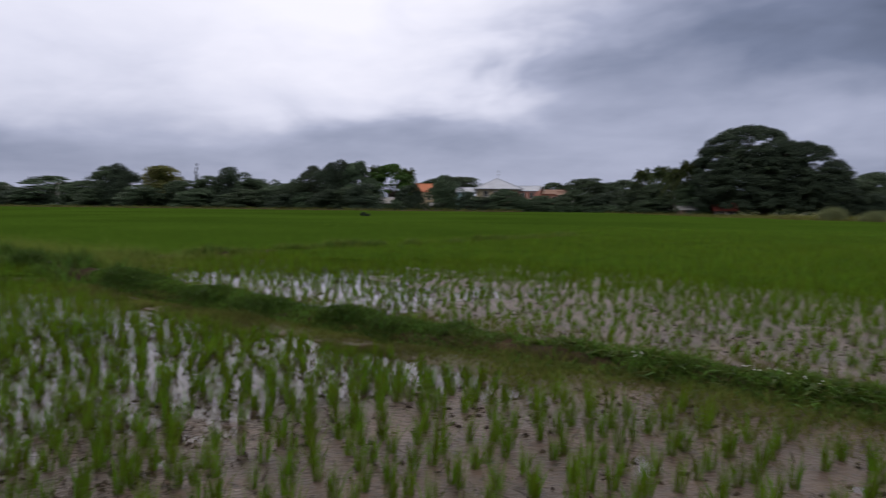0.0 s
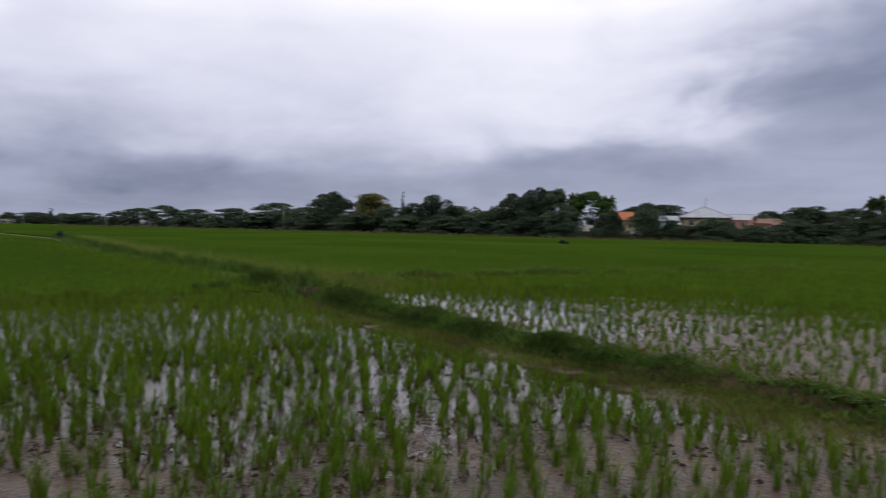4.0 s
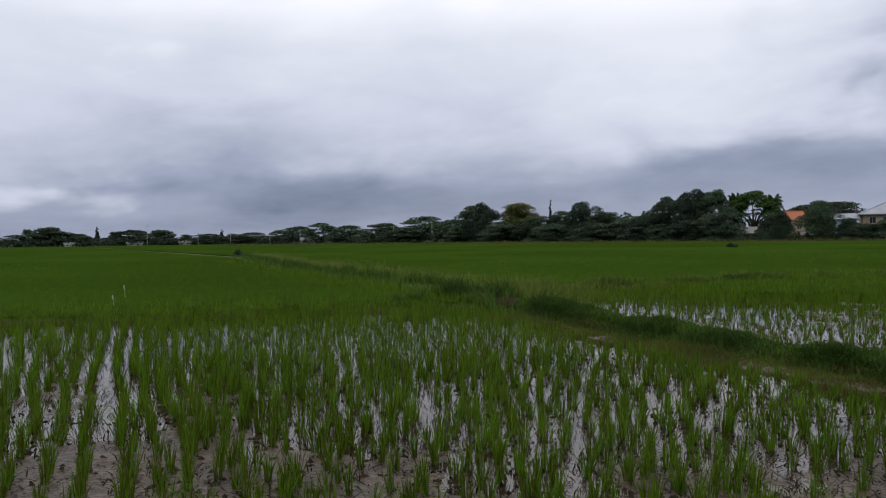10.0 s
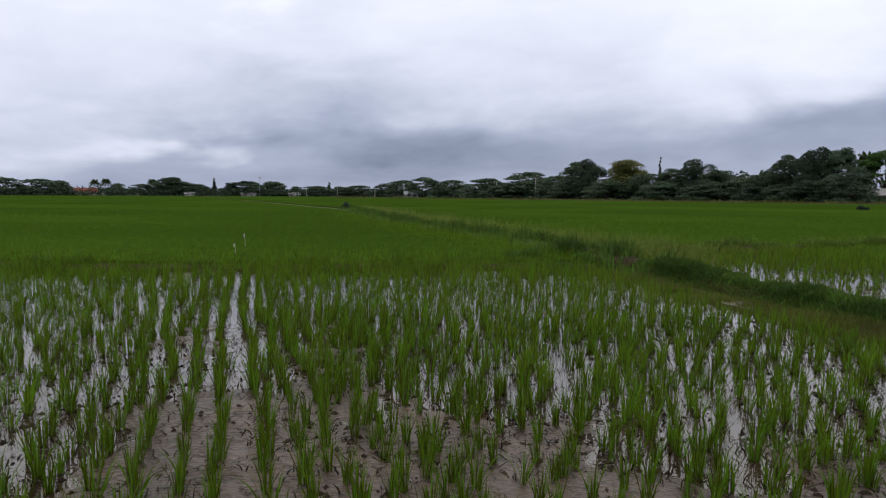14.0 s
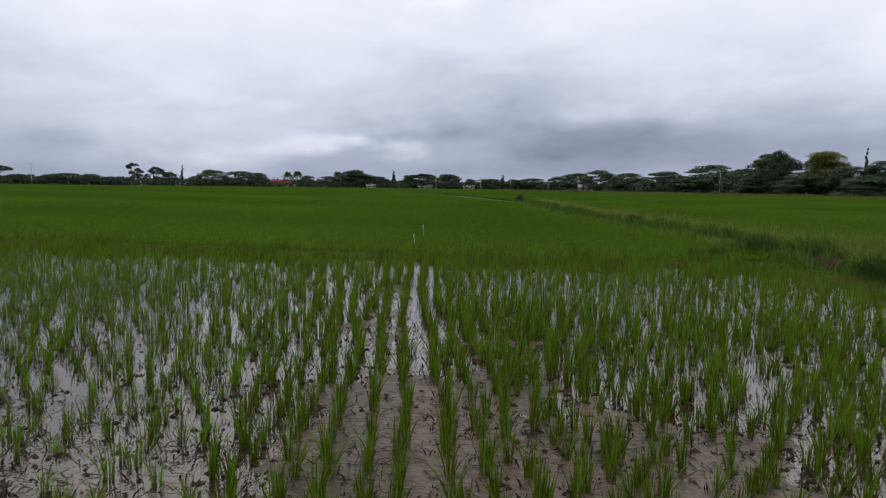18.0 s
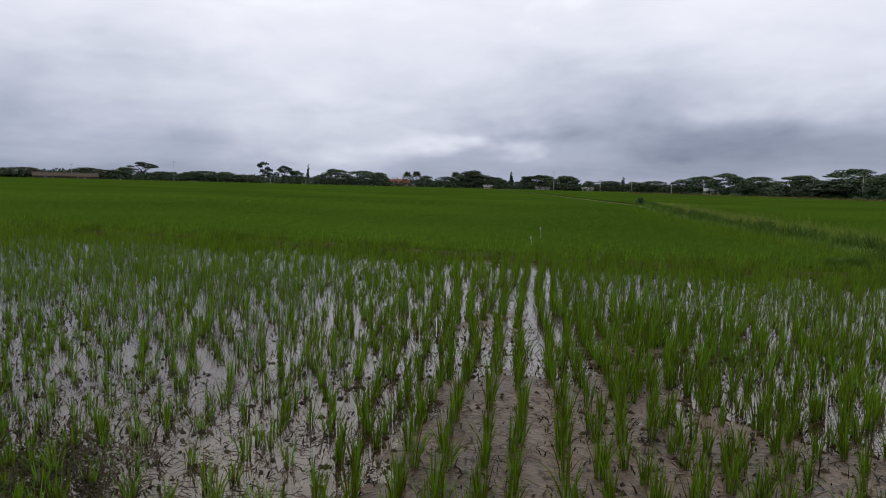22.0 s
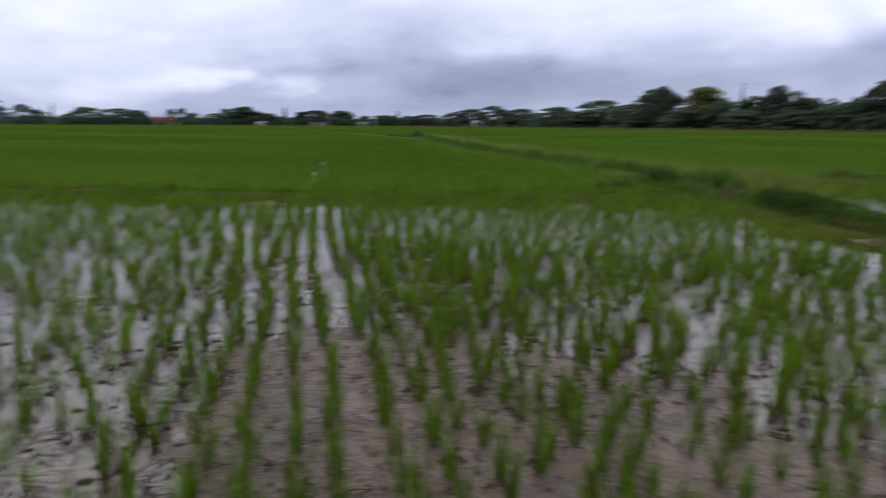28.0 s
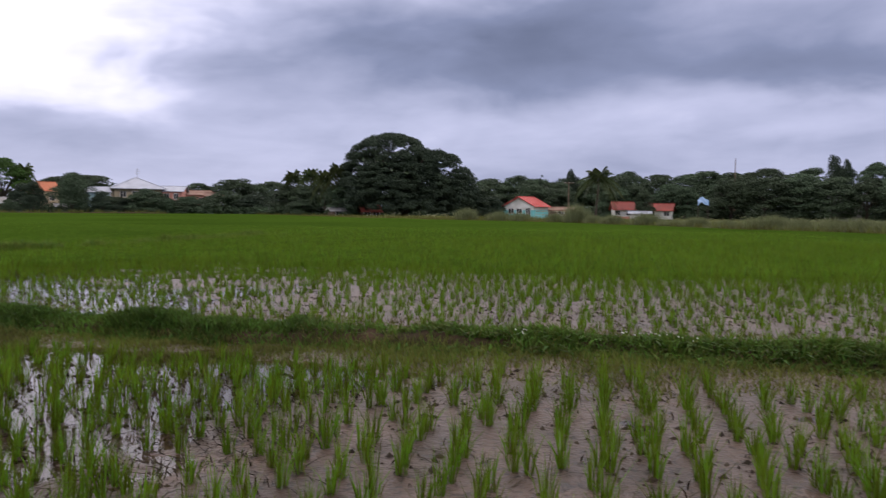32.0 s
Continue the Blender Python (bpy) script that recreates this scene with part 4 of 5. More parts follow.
def frond(length, lift, sag, a, wide):
    """A feathered palm leaf: leaflets hanging from an arched midrib."""
    n = 22
    s = np.linspace(0.08, 1, n)
    out, up = s * length * math.cos(lift) * (1 - 0.12 * s), length * (s * math.sin(lift) - sag * s ** 2)
    p = np.column_stack([out * math.cos(a), out * math.sin(a), up])
    side = np.array([-math.sin(a), math.cos(a), 0])
    ln = wide * np.sin(np.clip(s * 0.9 + 0.12, 0, 1) * math.pi) ** 0.7
    vs, ts = [], []
    for sg in (-1, 1):
        tip = p + side * (sg * ln * 0.75)[:, None] - np.array([0, 0, 1]) * (ln * 0.75)[:, None] + (p[1] - p[0]) * 1.2
        a0, b0 = p - (p[1] - p[0]) * 0.42, p + (p[1] - p[0]) * 0.42
        o = len(vs) * n * 3
        vs.append(np.stack([a0, b0, tip], 1).reshape(-1, 3))
        ts.append(np.arange(n * 3).reshape(-1, 3) + o)
    return np.concatenate(vs), np.concatenate(ts)


for k in range(2):
    palm = new("palm")
    top = 7.6
    part("trunk", rod([(0, 0, -0.3), (0.15, 0, 2.5), (0.35, 0.1, 5.2), (0.4, 0.1, top)], [0.24, 0.17, 0.15, 0.13], 8), BARK, palm)
    pieces = []
    for j in range(28):
        v, t = frond(4.3 + rng.random(), 1.2 - 1.5 * (j / 27) + 0.2 * rng.random(), 0.50 + 0.55 * (j / 27), j * 2.4, 1.5)
        pieces.append((v + [0.4, 0.1, top], t))
    part("crown", tri_mesh("crown", *join(pieces)), FROND, palm)
    protos.setdefault("palm", []).append(palm)

WORDS = {"dome": ("tree", "broad dark green spreading tree at the edge of the fields", "tree"),
         "round": ("tree", "rounded dark green broadleaf tree at the edge of the fields", "tree"),
         "tall": ("tree", "tall uneven dark green tree at the edge of the fields", "tree"),
         "shrub": ("bush", "dense green bush growing at the edge of the fields", "bush"),
         "umbrella": ("tree", "flat-topped tree with a bare trunk beyond the fields", "tree"),
         "ball": ("tree", "dark rounded tree with a clear trunk beyond the fields", "tree"),
         "column": ("tree", "narrow pointed dark tree beyond the fields", "tree"),
         "green": ("tree", "bright green rounded tree beside the houses", "tree"),
         "yellow": ("tree", "olive yellow feathery tree in the tree line", "tree"),
         "palm": ("palm_tree", "coconut palm with drooping feathered fronds", "palm tree")}


def plant(kind, az, d, high, wide):
    """A tree of that kind at a bearing and distance, so high and wide."""
    far = kind + "_far" if d > 270 and kind in ("dome", "round") else kind
    model = protos[far][int(rng.integers(len(protos[far])))]
    s = wide / 10.0 * 1.08
    if kind == "palm":
        s = min(wide / 7.0, high / 9.0)
    m = Matrix.LocRotScale(at(az, d), Euler((0, 0, rng.random() * 6.283)), (s, s, high / 10.0))
    ob = copy_thing(model, m)
    name, label, cat = WORDS[kind]
    ob.name = name
    return tagged(ob, label, cat, "trees round the fields" if cat == "tree" else cat + " row")


# the great spreading tree
great = new("rain_tree")
great.matrix_basis = Matrix.LocRotScale(at(100.68, 140), Euler((0, 0, radians(100.68))), None)
tagged(great, "huge dark spreading rain tree standing alone at the field's edge", "tree")
gl = []
for k in range(460):
    a, u = rng.random() * 6.283, rng.random() ** 0.9
    q = (1 - u ** 2.8) ** 0.5 * (1 - 0.10 * rng.random())
    gl.append((-2.5 + 10.0 * q * math.cos(a), 9.6 * q * math.sin(a), 1.4 + 13.7 * u, 0.9 + 0.5 * rng.random()))
for k in range(280):
    a, u = rng.random() * 6.283, rng.random()
    q = math.sqrt(1 - u * u) * (1 - 0.10 * rng.random())
    gl.append((5.9 + 8.2 * q * math.cos(a), 7.2 * q * math.sin(a), 1.2 + 11.0 * u, 0.85 + 0.45 * rng.random()))
for k in range(190):
    gl.append((rng.uniform(-9, 11), rng.uniform(-5, 5), rng.uniform(1.0, 7.5), 1.7))
for k in range(120):
    gl.append((rng.uniform(-7.5, 4), rng.uniform(-5, 5), rng.uniform(6.5, 11.5), 1.5))
part("trunk", trunk_mesh(4.2, 0.9, 10, 7.0, 6.0), BARK, great)
part("crown", tri_mesh("crown", *leaf_cloud(gl, 240000, 0.158, hollow=0.5)), LEAF_DARK, great)
# leaf sprays paler than the crown: glints of sky put into their colour
sp = [(-2.4 + 9.4 * math.sqrt(1 - u * u) * math.cos(a), -9.0 * math.sqrt(1 - u * u) * abs(math.sin(a)), 1.8 + 12.4 * u, 0.7)
      for a, u in ((rng.uniform(0.6, 2.7), rng.uniform(0.3, 0.85)) for k in range(26))]
v, t = leaf_cloud(sp, 420, 0.30, flat=0.1)
part("leaf_sprays", tri_mesh("leaf_sprays", v, t), LEAF_GLINT, great, "glossy leaf sprays made paler to carry glints of sky")

plant("dome", 64.18, 164, 10.5, 11.6)
plant("round", 65.73, 149, 8.2, 8.8)
plant("dome", 67.09, 178, 11.8, 8.3)
plant("round", 67.66, 148, 7.3, 7.9)
plant("tall", 68.82, 163, 11.4, 2.9)
plant("tall", 69.56, 162, 12.2, 3.8)
plant("round", 69.70, 148, 7.7, 9.1)
plant("dome", 71.08, 184, 11.2, 12.7)
plant("round", 71.82, 150, 8.4, 10.4)
plant("dome", 73.99, 176, 11.0, 13.7)
plant("round", 74.00, 147, 7.8, 10.4)
plant("round", 76.24, 149, 7.3, 9.6)
plant("dome", 76.32, 183, 10.4, 14.8)
plant("round", 76.88, 154, 6.7, 8.3)
plant("dome", 77.77, 182, 10.8, 14.6)
plant("dome", 79.05, 190, 10.4, 14.4)
plant("round", 79.44, 149, 6.0, 6.2)
plant("round", 80.52, 150, 6.6, 7.3)
plant("dome", 81.35, 182, 10.1, 11.5)
plant("round", 82.55, 157, 7.2, 8.9)
plant("dome", 83.39, 181, 10.7, 10.3)
plant("round", 84.60, 153, 6.7, 6.6)
plant("palm", 85.95, 141, 9.9, 8.6)
plant("tall", 87.87, 165, 10.0, 4.9)
plant("round", 88.74, 158, 7.4, 7.0)
plant("round", 89.11, 152, 5.9, 7.9)
plant("column", 90.05, 172, 9.1, 3.3)
plant("round", 90.95, 151, 6.7, 7.9)
plant("dome", 91.67, 178, 9.6, 10.7)
plant("dome", 93.77, 185, 9.1, 15.3)
plant("shrub", 94.01, 142, 4.0, 5.4)
plant("round", 94.48, 149, 6.3, 6.8)
plant("shrub", 94.84, 139, 3.3, 5.3)
plant("shrub", 104.22, 147, 4.4, 5.7)
plant("round", 105.51, 139, 6.0, 6.4)
plant("palm", 105.81, 139, 10.2, 4.9)
plant("palm", 106.77, 140, 9.0, 4.8)
plant("round", 107.32, 149, 6.6, 9.2)
plant("palm", 107.79, 151, 9.9, 5.8)
plant("shrub", 108.38, 145, 3.1, 6.7)
plant("palm", 109.21, 156, 9.7, 5.5)
plant("round", 109.33, 157, 6.0, 9.7)
plant("dome", 110.71, 209, 8.6, 12.8)
plant("shrub", 111.96, 161, 4.2, 8.6)
plant("round", 112.01, 174, 6.9, 8.0)
plant("round", 113.31, 170, 7.7, 10.2)
plant("shrub", 114.13, 162, 4.9, 7.4)
plant("dome", 115.94, 228, 8.5, 12.1)
plant("shrub", 117.12, 163, 2.5, 6.2)
plant("round", 119.46, 167, 5.1, 7.0)
plant("shrub", 120.90, 166, 3.0, 6.2)
plant("shrub", 122.21, 167, 3.7, 4.9)
plant("dome", 123.35, 263, 11.4, 23.2)
plant("tall", 124.17, 174, 8.2, 5.6)
plant("shrub", 124.36, 173, 8.0, 7.8)
plant("dome", 125.14, 265, 10.7, 17.4)
plant("palm", 127.17, 188, 11.4, 5.9)
plant("shrub", 127.20, 173, 5.9, 6.0)
plant("green", 128.53, 186, 11.5, 12.2)
plant("palm", 129.85, 193, 12.4, 4.9)
plant("round", 130.29, 181, 7.9, 6.4)
plant("round", 131.10, 184, 11.9, 8.5)
plant("shrub", 131.18, 175, 5.7, 11.0)
plant("tall", 132.17, 186, 12.0, 8.0)
plant("shrub", 133.14, 180, 5.0, 9.8)
plant("tall", 133.23, 187, 11.6, 7.7)
plant("round", 134.38, 192, 10.9, 9.1)
plant("shrub", 134.88, 189, 4.4, 7.7)
plant("shrub", 135.81, 199, 7.5, 8.9)
plant("round", 136.24, 203, 7.1, 9.4)
plant("shrub", 136.65, 193, 3.9, 8.7)
plant("round", 137.40, 208, 6.3, 10.9)
plant("round", 139.17, 218, 8.7, 10.9)
plant("shrub", 139.60, 209, 5.3, 12.7)
plant("tall", 140.69, 225, 11.7, 10.9)
plant("round", 142.39, 232, 9.5, 8.9)
plant("shrub", 143.05, 223, 5.5, 11.9)
plant("column", 143.16, 235, 12.6, 3.2)
plant("round", 144.14, 234, 8.1, 10.8)
plant("yellow", 145.70, 246, 12.9, 13.2)
plant("shrub", 147.00, 238, 6.7, 12.8)
plant("tall", 148.39, 260, 13.5, 14.0)
plant("round", 149.19, 269, 13.1, 13.7)
plant("shrub", 150.10, 268, 6.1, 12.4)
plant("dome", 150.76, 286, 9.0, 15.5)
plant("dome", 152.97, 311, 11.0, 22.1)
plant("shrub", 154.54, 319, 6.7, 19.6)
plant("dome", 156.29, 348, 9.3, 21.4)
plant("dome", 158.92, 378, 9.1, 17.9)
plant("dome", 160.94, 397, 10.9, 17.5)
plant("dome", 162.70, 410, 9.5, 18.6)
plant("round", 164.05, 420, 7.6, 13.9)
plant("dome", 166.14, 436, 6.8, 19.5)
plant("dome", 167.37, 445, 6.1, 16.5)
plant("column", 168.37, 450, 8.3, 7.3)
plant("dome", 169.38, 450, 6.4, 19.8)
plant("round", 170.88, 450, 6.0, 9.8)
plant("round", 172.50, 451, 8.6, 13.7)
plant("dome", 172.61, 450, 8.8, 18.1)
plant("dome", 174.38, 451, 8.6, 19.1)
plant("umbrella", 174.57, 451, 9.2, 15.9)
plant("tall", 175.75, 451, 7.8, 10.7)
plant("column", 176.83, 452, 10.2, 4.9)
plant("column", 176.86, 451, 10.2, 4.4)
plant("round", 177.93, 451, 6.8, 13.7)
plant("round", 178.13, 452, 6.9, 13.9)
plant("dome", 179.04, 452, 8.2, 15.4)
plant("dome", 179.86, 453, 10.7, 19.5)
plant("tall", 179.99, 452, 9.8, 10.4)
plant("round", 180.90, 452, 8.4, 10.3)
plant("palm", 181.17, 453, 10.4, 7.0)
plant("dome", 181.86, 453, 6.8, 14.0)
plant("round", 183.40, 453, 6.9, 10.5)
plant("palm", 184.20, 453, 10.2, 7.0)
plant("palm", 184.86, 453, 9.7, 6.3)
plant("round", 185.81, 454, 2.3, 14.0)
plant("round", 187.13, 454, 8.2, 14.0)
plant("dome", 188.44, 454, 9.0, 20.9)
plant("dome", 190.39, 455, 9.6, 19.4)
plant("round", 191.58, 455, 5.9, 10.4)
plant("column", 192.49, 455, 11.5, 4.5)
plant("round", 193.37, 455, 7.9, 11.0)
plant("ball", 194.34, 455, 10.8, 11.0)
plant("ball", 195.80, 456, 12.8, 8.9)
plant("round", 197.33, 456, 4.7, 17.0)
plant("round", 198.55, 456, 6.1, 16.9)
plant("dome", 200.15, 456, 6.4, 23.4)
plant("round", 201.33, 457, 5.1, 13.3)
plant("round", 203.08, 457, 5.4, 16.5)
plant("umbrella", 204.28, 457, 10.6, 15.7)
plant("dome", 205.30, 457, 7.1, 18.2)
plant("dome", 206.62, 458, 5.5, 16.1)
plant("dome", 207.88, 458, 6.4, 22.3)
plant("dome", 209.98, 458, 3.7, 15.6)
plant("dome", 211.83, 459, 5.7, 21.5)
plant("round", 212.49, 459, 3.4, 18.3)
plant("dome", 214.41, 459, 4.4, 23.9)
plant("dome", 88.2, 178, 9.0, 15.0)
plant("round", 86.0, 168, 8.2, 11.0)
plant("dome", 90.4, 185, 9.2, 15.0)
plant("dome", 84.2, 176, 9.6, 13.0)
plant("round", 82.4, 141, 5.4, 3.4)
plant("shrub", 117.1, 165, 3.6, 5.0)
plant("shrub", 118.4, 166, 3.4, 4.5)
plant("shrub", 115.2, 164, 3.8, 5.0)
plant("shrub", 121.4, 167, 3.4, 5.0)
for az, d, high, wide in ((126.68, 166, 6.2, 4.1), (124.39, 165, 7.9, 5.9), (122.47, 163, 4.5, 4.3), (119.60, 164, 5.0, 7.1), (116.49, 164, 3.7, 5.8), (130.62, 166, 6.2, 8.2), (118.03, 163, 3.2, 3.8), (121.06, 163, 3.1, 3.3), (128.12, 164, 2.6, 3.0)):
    plant("shrub", az, d, high, wide)

for models in protos.values():
    for model in models:
        for o in (*model.children, model):
            bpy.data.objects.remove(o)


# undergrowth and far woods: uncounted
def thicket(name, stops, high, deep, count, size, mat, label):
    """A belt of foliage along bearings and distances."""
    a = rng.uniform(stops[0][0], stops[-1][0], count)
    d = np.interp(a, [s[0] for s in stops], [s[1] for s in stops]) + rng.uniform(0, deep, count)
    lump = value_noise(a * 40 / high, d * 0.2, 1.6, 31, 3)
    ht = high * (0.35 + 1.0 * lump)
    lobes = np.column_stack([-np.sin(np.radians(a)) * d, np.cos(np.radians(a)) * d, ht * rng.random(count) ** 0.7])
    v, t = leaf_cloud(np.column_stack([lobes, np.full(count, 0.35)]), count, size)
    return stuff(name, v, t, mat, label, "thicket")


RIM = [(60, 152), (80, 151), (98, 150), (106, 143), (112, 155), (120, 163), (127, 170), (134, 180), (140, 210), (148, 246), (152, 290), (160, 378), (168, 438), (216, 446)]
thicket("undergrowth", [r for r in RIM if r[0] <= 112], 2.0, 8, 18000, 0.24, LEAF, "low green scrub along the field's edge")
thicket("undergrowth", [r for r in RIM if 106 <= r[0] <= 134], 1.7, 9, 14000, 0.24, LEAF, "low green scrub along the field's edge")
thicket("undergrowth", [r for r in RIM if 134 <= r[0] <= 160], 4.2, 14, 20000, 0.41, LEAF_DARK, "dark scrub under the tree line")
thicket("undergrowth", [r for r in RIM if r[0] >= 152], 4.2, 20, 26000, 0.58, LEAF_DARK, "dark scrub under the distant tree line")
thicket("far_woods", [(a, d * 1.18) for a, d in RIM if a <= 112], 6.5, 14, 18000, 0.36, LEAF_DARK, "dark woods behind the houses")
thicket("far_woods", [(a, d * 1.2) for a, d in RIM if 106 <= a <= 134], 5.0, 14, 16000, 0.36, LEAF_DARK, "dark woods behind the houses")
thicket("far_woods", [(a, d * 1.1) for a, d in RIM if 134 <= a <= 160], 7.5, 18, 20000, 0.5, LEAF_DARK, "dark woods behind the tree line")
thicket("far_woods", [(a, d * 1.12) for a, d in RIM if a >= 152], 5.2, 30, 16000, 0.9, LEAF_DARK, "dark woods on the horizon")

# reed clumps before the houses
for az, d, high, wide in ((96.4, 131, 2.0, 3.0), (93.8, 130, 1.6, 4.0), (92.2, 130, 1.5, 4.0), (89.6, 129, 1.5, 2.4), (88.0, 129, 2.9, 3.0), (86.7, 129, 1.4, 2.6), (85.3, 129, 1.6, 3.0),
                          (82.9, 129, 2.0, 4.2), (81.0, 129, 1.7, 4.5), (79.4, 129, 2.4, 4.2), (77.4, 129, 2.1, 4.5), (75.4, 129, 2.6, 4.8), (74.3, 130, 3.2, 4.0), (72.6, 129, 2.7, 4.6),
                          (70.6, 129, 2.8, 5.0), (69.0, 129, 3.0, 5.0), (67.4, 129, 2.8, 5.0), (65.6, 130, 2.9, 5.0)):
    near = float(field_edge(az - 0.4)) + 2.5
    az, high, wide, d = az - 0.4, high * near / d * (1.35 if az > 82 else 0.95), wide * near / d, near
    n = 1700
    p = rng.normal(0, 0.24, (n, 2)) * wide
    h = high * (0.55 + 0.5 * rng.random(n)) * np.exp(-(np.hypot(p[:, 0], p[:, 1]) / wide) ** 2)
    v, t = blades(np.column_stack([p, np.zeros(n)]), h, p / wide * 0.8 + rng.normal(0, 0.14, (n, 2)), np.full(n, 0.08), 0)
    ob = new("reed_clump", tri_mesh("reed_clump", v, t))
    ob.data.materials.append(REED)
    ob.location = at(az, d)
    tagged(ob, "clump of tall pale grey-green reed grass", "reeds", "reed clumps before the houses")

# small bushes out in the rice
for x, y, s in ((-16.0, -70.5, 0.42), (-62.5, -52.3, 0.45)):
    ob = new("field_bush")
    ob.location = (x, y, 0)
    tagged(ob, "small dark bush standing out of the rice", "bush", "bushes in the rice")
    part("stem", rod([(0, 0, -0.1), (0.03, 0, 0.4)], [0.05, 0.03], 6), BARK, ob)
    part("leaves", tri_mesh("leaves", *leaf_cloud([(rng.normal(0, 0.5 * s), rng.normal(0, 0.5 * s), 0.3 + s * rng.random(), 0.42 * s) for k in range(10)], 420, 0.11)), LEAF_DARK, ob)


# ---------------------------------------------------------------- buildings
def facing(az, d, turn=0.0):
    """The pose of a thing whose front (-y side) looks back at the camera, its right hand to the right."""
    return Matrix.LocRotScale(at(az, d), Euler((0, 0, radians(az + turn))), None)


def house(az, d, wide, deep, eave, ridge, wall, roof, label, turn=0.0, gable_front=False, openings=(), plinth=None, hip=False, over=0.45):
    """A small house: walls, roof slopes with real thickness, doors and windows with frames set proud of the wall."""
    root = new("house")
    root.matrix_basis = facing(az, d, turn)
    tagged(root, label, "house", "houses beyond the fields")
    w, q = wide / 2, deep / 2
    part("wall", box(-w, -q, -0.2, w, q, eave, bevel=0.03), wall, root)
    if plinth:
        part("wall_band", box(-w - 0.03, -q - 0.03, -0.1, w + 0.03, q + 0.03, plinth[0]), plinth[1], root, "painted lower wall")
    if hip:
        b = bmesh.new()
        ring = [b.verts.new(p) for p in ((-w - over, -q - over, eave - 0.05), (w + over, -q - over, eave - 0.05), (w + over, q + over, eave - 0.05), (-w - over, q + over, eave - 0.05))]
        low = [b.verts.new(v.co + Vector((0, 0, -0.14))) for v in ring]
        tip = b.verts.new((0, 0, ridge))
        for k in range(4):
            b.faces.new((ring[k], ring[(k + 1) % 4], tip))
            b.faces.new((low[k], low[(k + 1) % 4], ring[(k + 1) % 4], ring[k]))
        b.faces.new(low[::-1])
        part("roof", b, roof, root)
        for sx, sy in ((-1, -1), (1, -1), (1, 1), (-1, 1)):
            part("hip_cap", rod([(sx * (w + over), sy * (q + over), eave), (0, 0, ridge + 0.05)], [0.08, 0.08], 6), roof, root)
    else:
        span, run = (w, q) if gable_front else (q, w)
        for sg in (-1, 1):
            b = bmesh.new()
            top = [(0, -run - over, ridge), (0, run + over, ridge), (sg * (span + over), run + over, eave - 0.12), (sg * (span + over), -run - over, eave - 0.12)]
            if not gable_front:
                top = [(y, x, z) for x, y, z in top]
            up_v = [b.verts.new(p) for p in top]
            lo_v = [b.verts.new(Vector(p) - Vector((0, 0, 0.10))) for p in top]
            b.faces.new(up_v)
            b.faces.new(lo_v[::-1])
            for k in range(4):
                b.faces.new((up_v[k], lo_v[k], lo_v[(k + 1) % 4], up_v[(k + 1) % 4]))
            bmesh.ops.recalc_face_normals(b, faces=b.faces)
            slope = part("roof_slope", b, roof, root)
            rb = bmesh.new()
            n = int(2 * (run + over) / 0.9)
            for k in range(n + 1):
                s = -run - over + 2 * (run + over) * k / n
                p0, p1 = (0, s, ridge + 0.02), (sg * (span + over), s, eave - 0.10)
                if not gable_front:
                    p0, p1 = (s, 0, ridge + 0.02), (s, sg * (span + over), eave - 0.10)
                rod([p0, p1], [0.03, 0.03], 4, rb)
            part("roof_ribs", rb, roof, slope)
        cap = [(0, -run - over, ridge + 0.03), (0, run + over, ridge + 0.03)]
        part("ridge_cap", rod(cap if gable_front else [(y, x, z) for x, y, z in cap], [0.09, 0.09], 6), roof, root)
        for sg in (-1, 1):
            b = bmesh.new()
            tri_pts = [(-span, sg * (run - 0.06), eave - 0.02), (span, sg * (run - 0.06), eave - 0.02), (0, sg * (run - 0.06), ridge - 0.12)]
            if not gable_front:
                tri_pts = [(y, x, z) for x, y, z in tri_pts]
            f = b.faces.new([b.verts.new(p) for p in tri_pts])
            ex = bmesh.ops.extrude_face_region(b, geom=[f])
            sh = Vector((0, -sg * 0.12, 0)) if gable_front else Vector((-sg * 0.12, 0, 0))
            for g in ex["geom"]:
                if isinstance(g, bmesh.types.BMVert):
                    g.co += sh
            bmesh.ops.recalc_face_normals(b, faces=b.faces)
            part("gable", b, wall, root)
    for x, z, ow, oh in openings:
        # solid dark panel: the shade of the inside is put into its colour
        win = part("window" if z > 0.3 else "door", box(x - ow / 2, -q - 0.06, z, x + ow / 2, -q + 0.02, z + oh), DARK, root, "dark panel standing in for the unlit inside")
        fb = bmesh.new()
        for a0, b0, c0, d0 in ((-ow / 2 - 0.08, -0.06, ow / 2 + 0.08, 0), (-ow / 2 - 0.08, oh, ow / 2 + 0.08, oh + 0.06), (-ow / 2 - 0.08, 0, -ow / 2, oh), (ow / 2, 0, ow / 2 + 0.08, oh), (-0.03, 0, 0.03, oh)):
            box(x + a0, -q - 0.09, z + b0, x + c0, -q - 0.03, z + d0, fb)
        part("window_frame" if z > 0.3 else "door_frame", fb, WALL_WHITE, win)
    return root


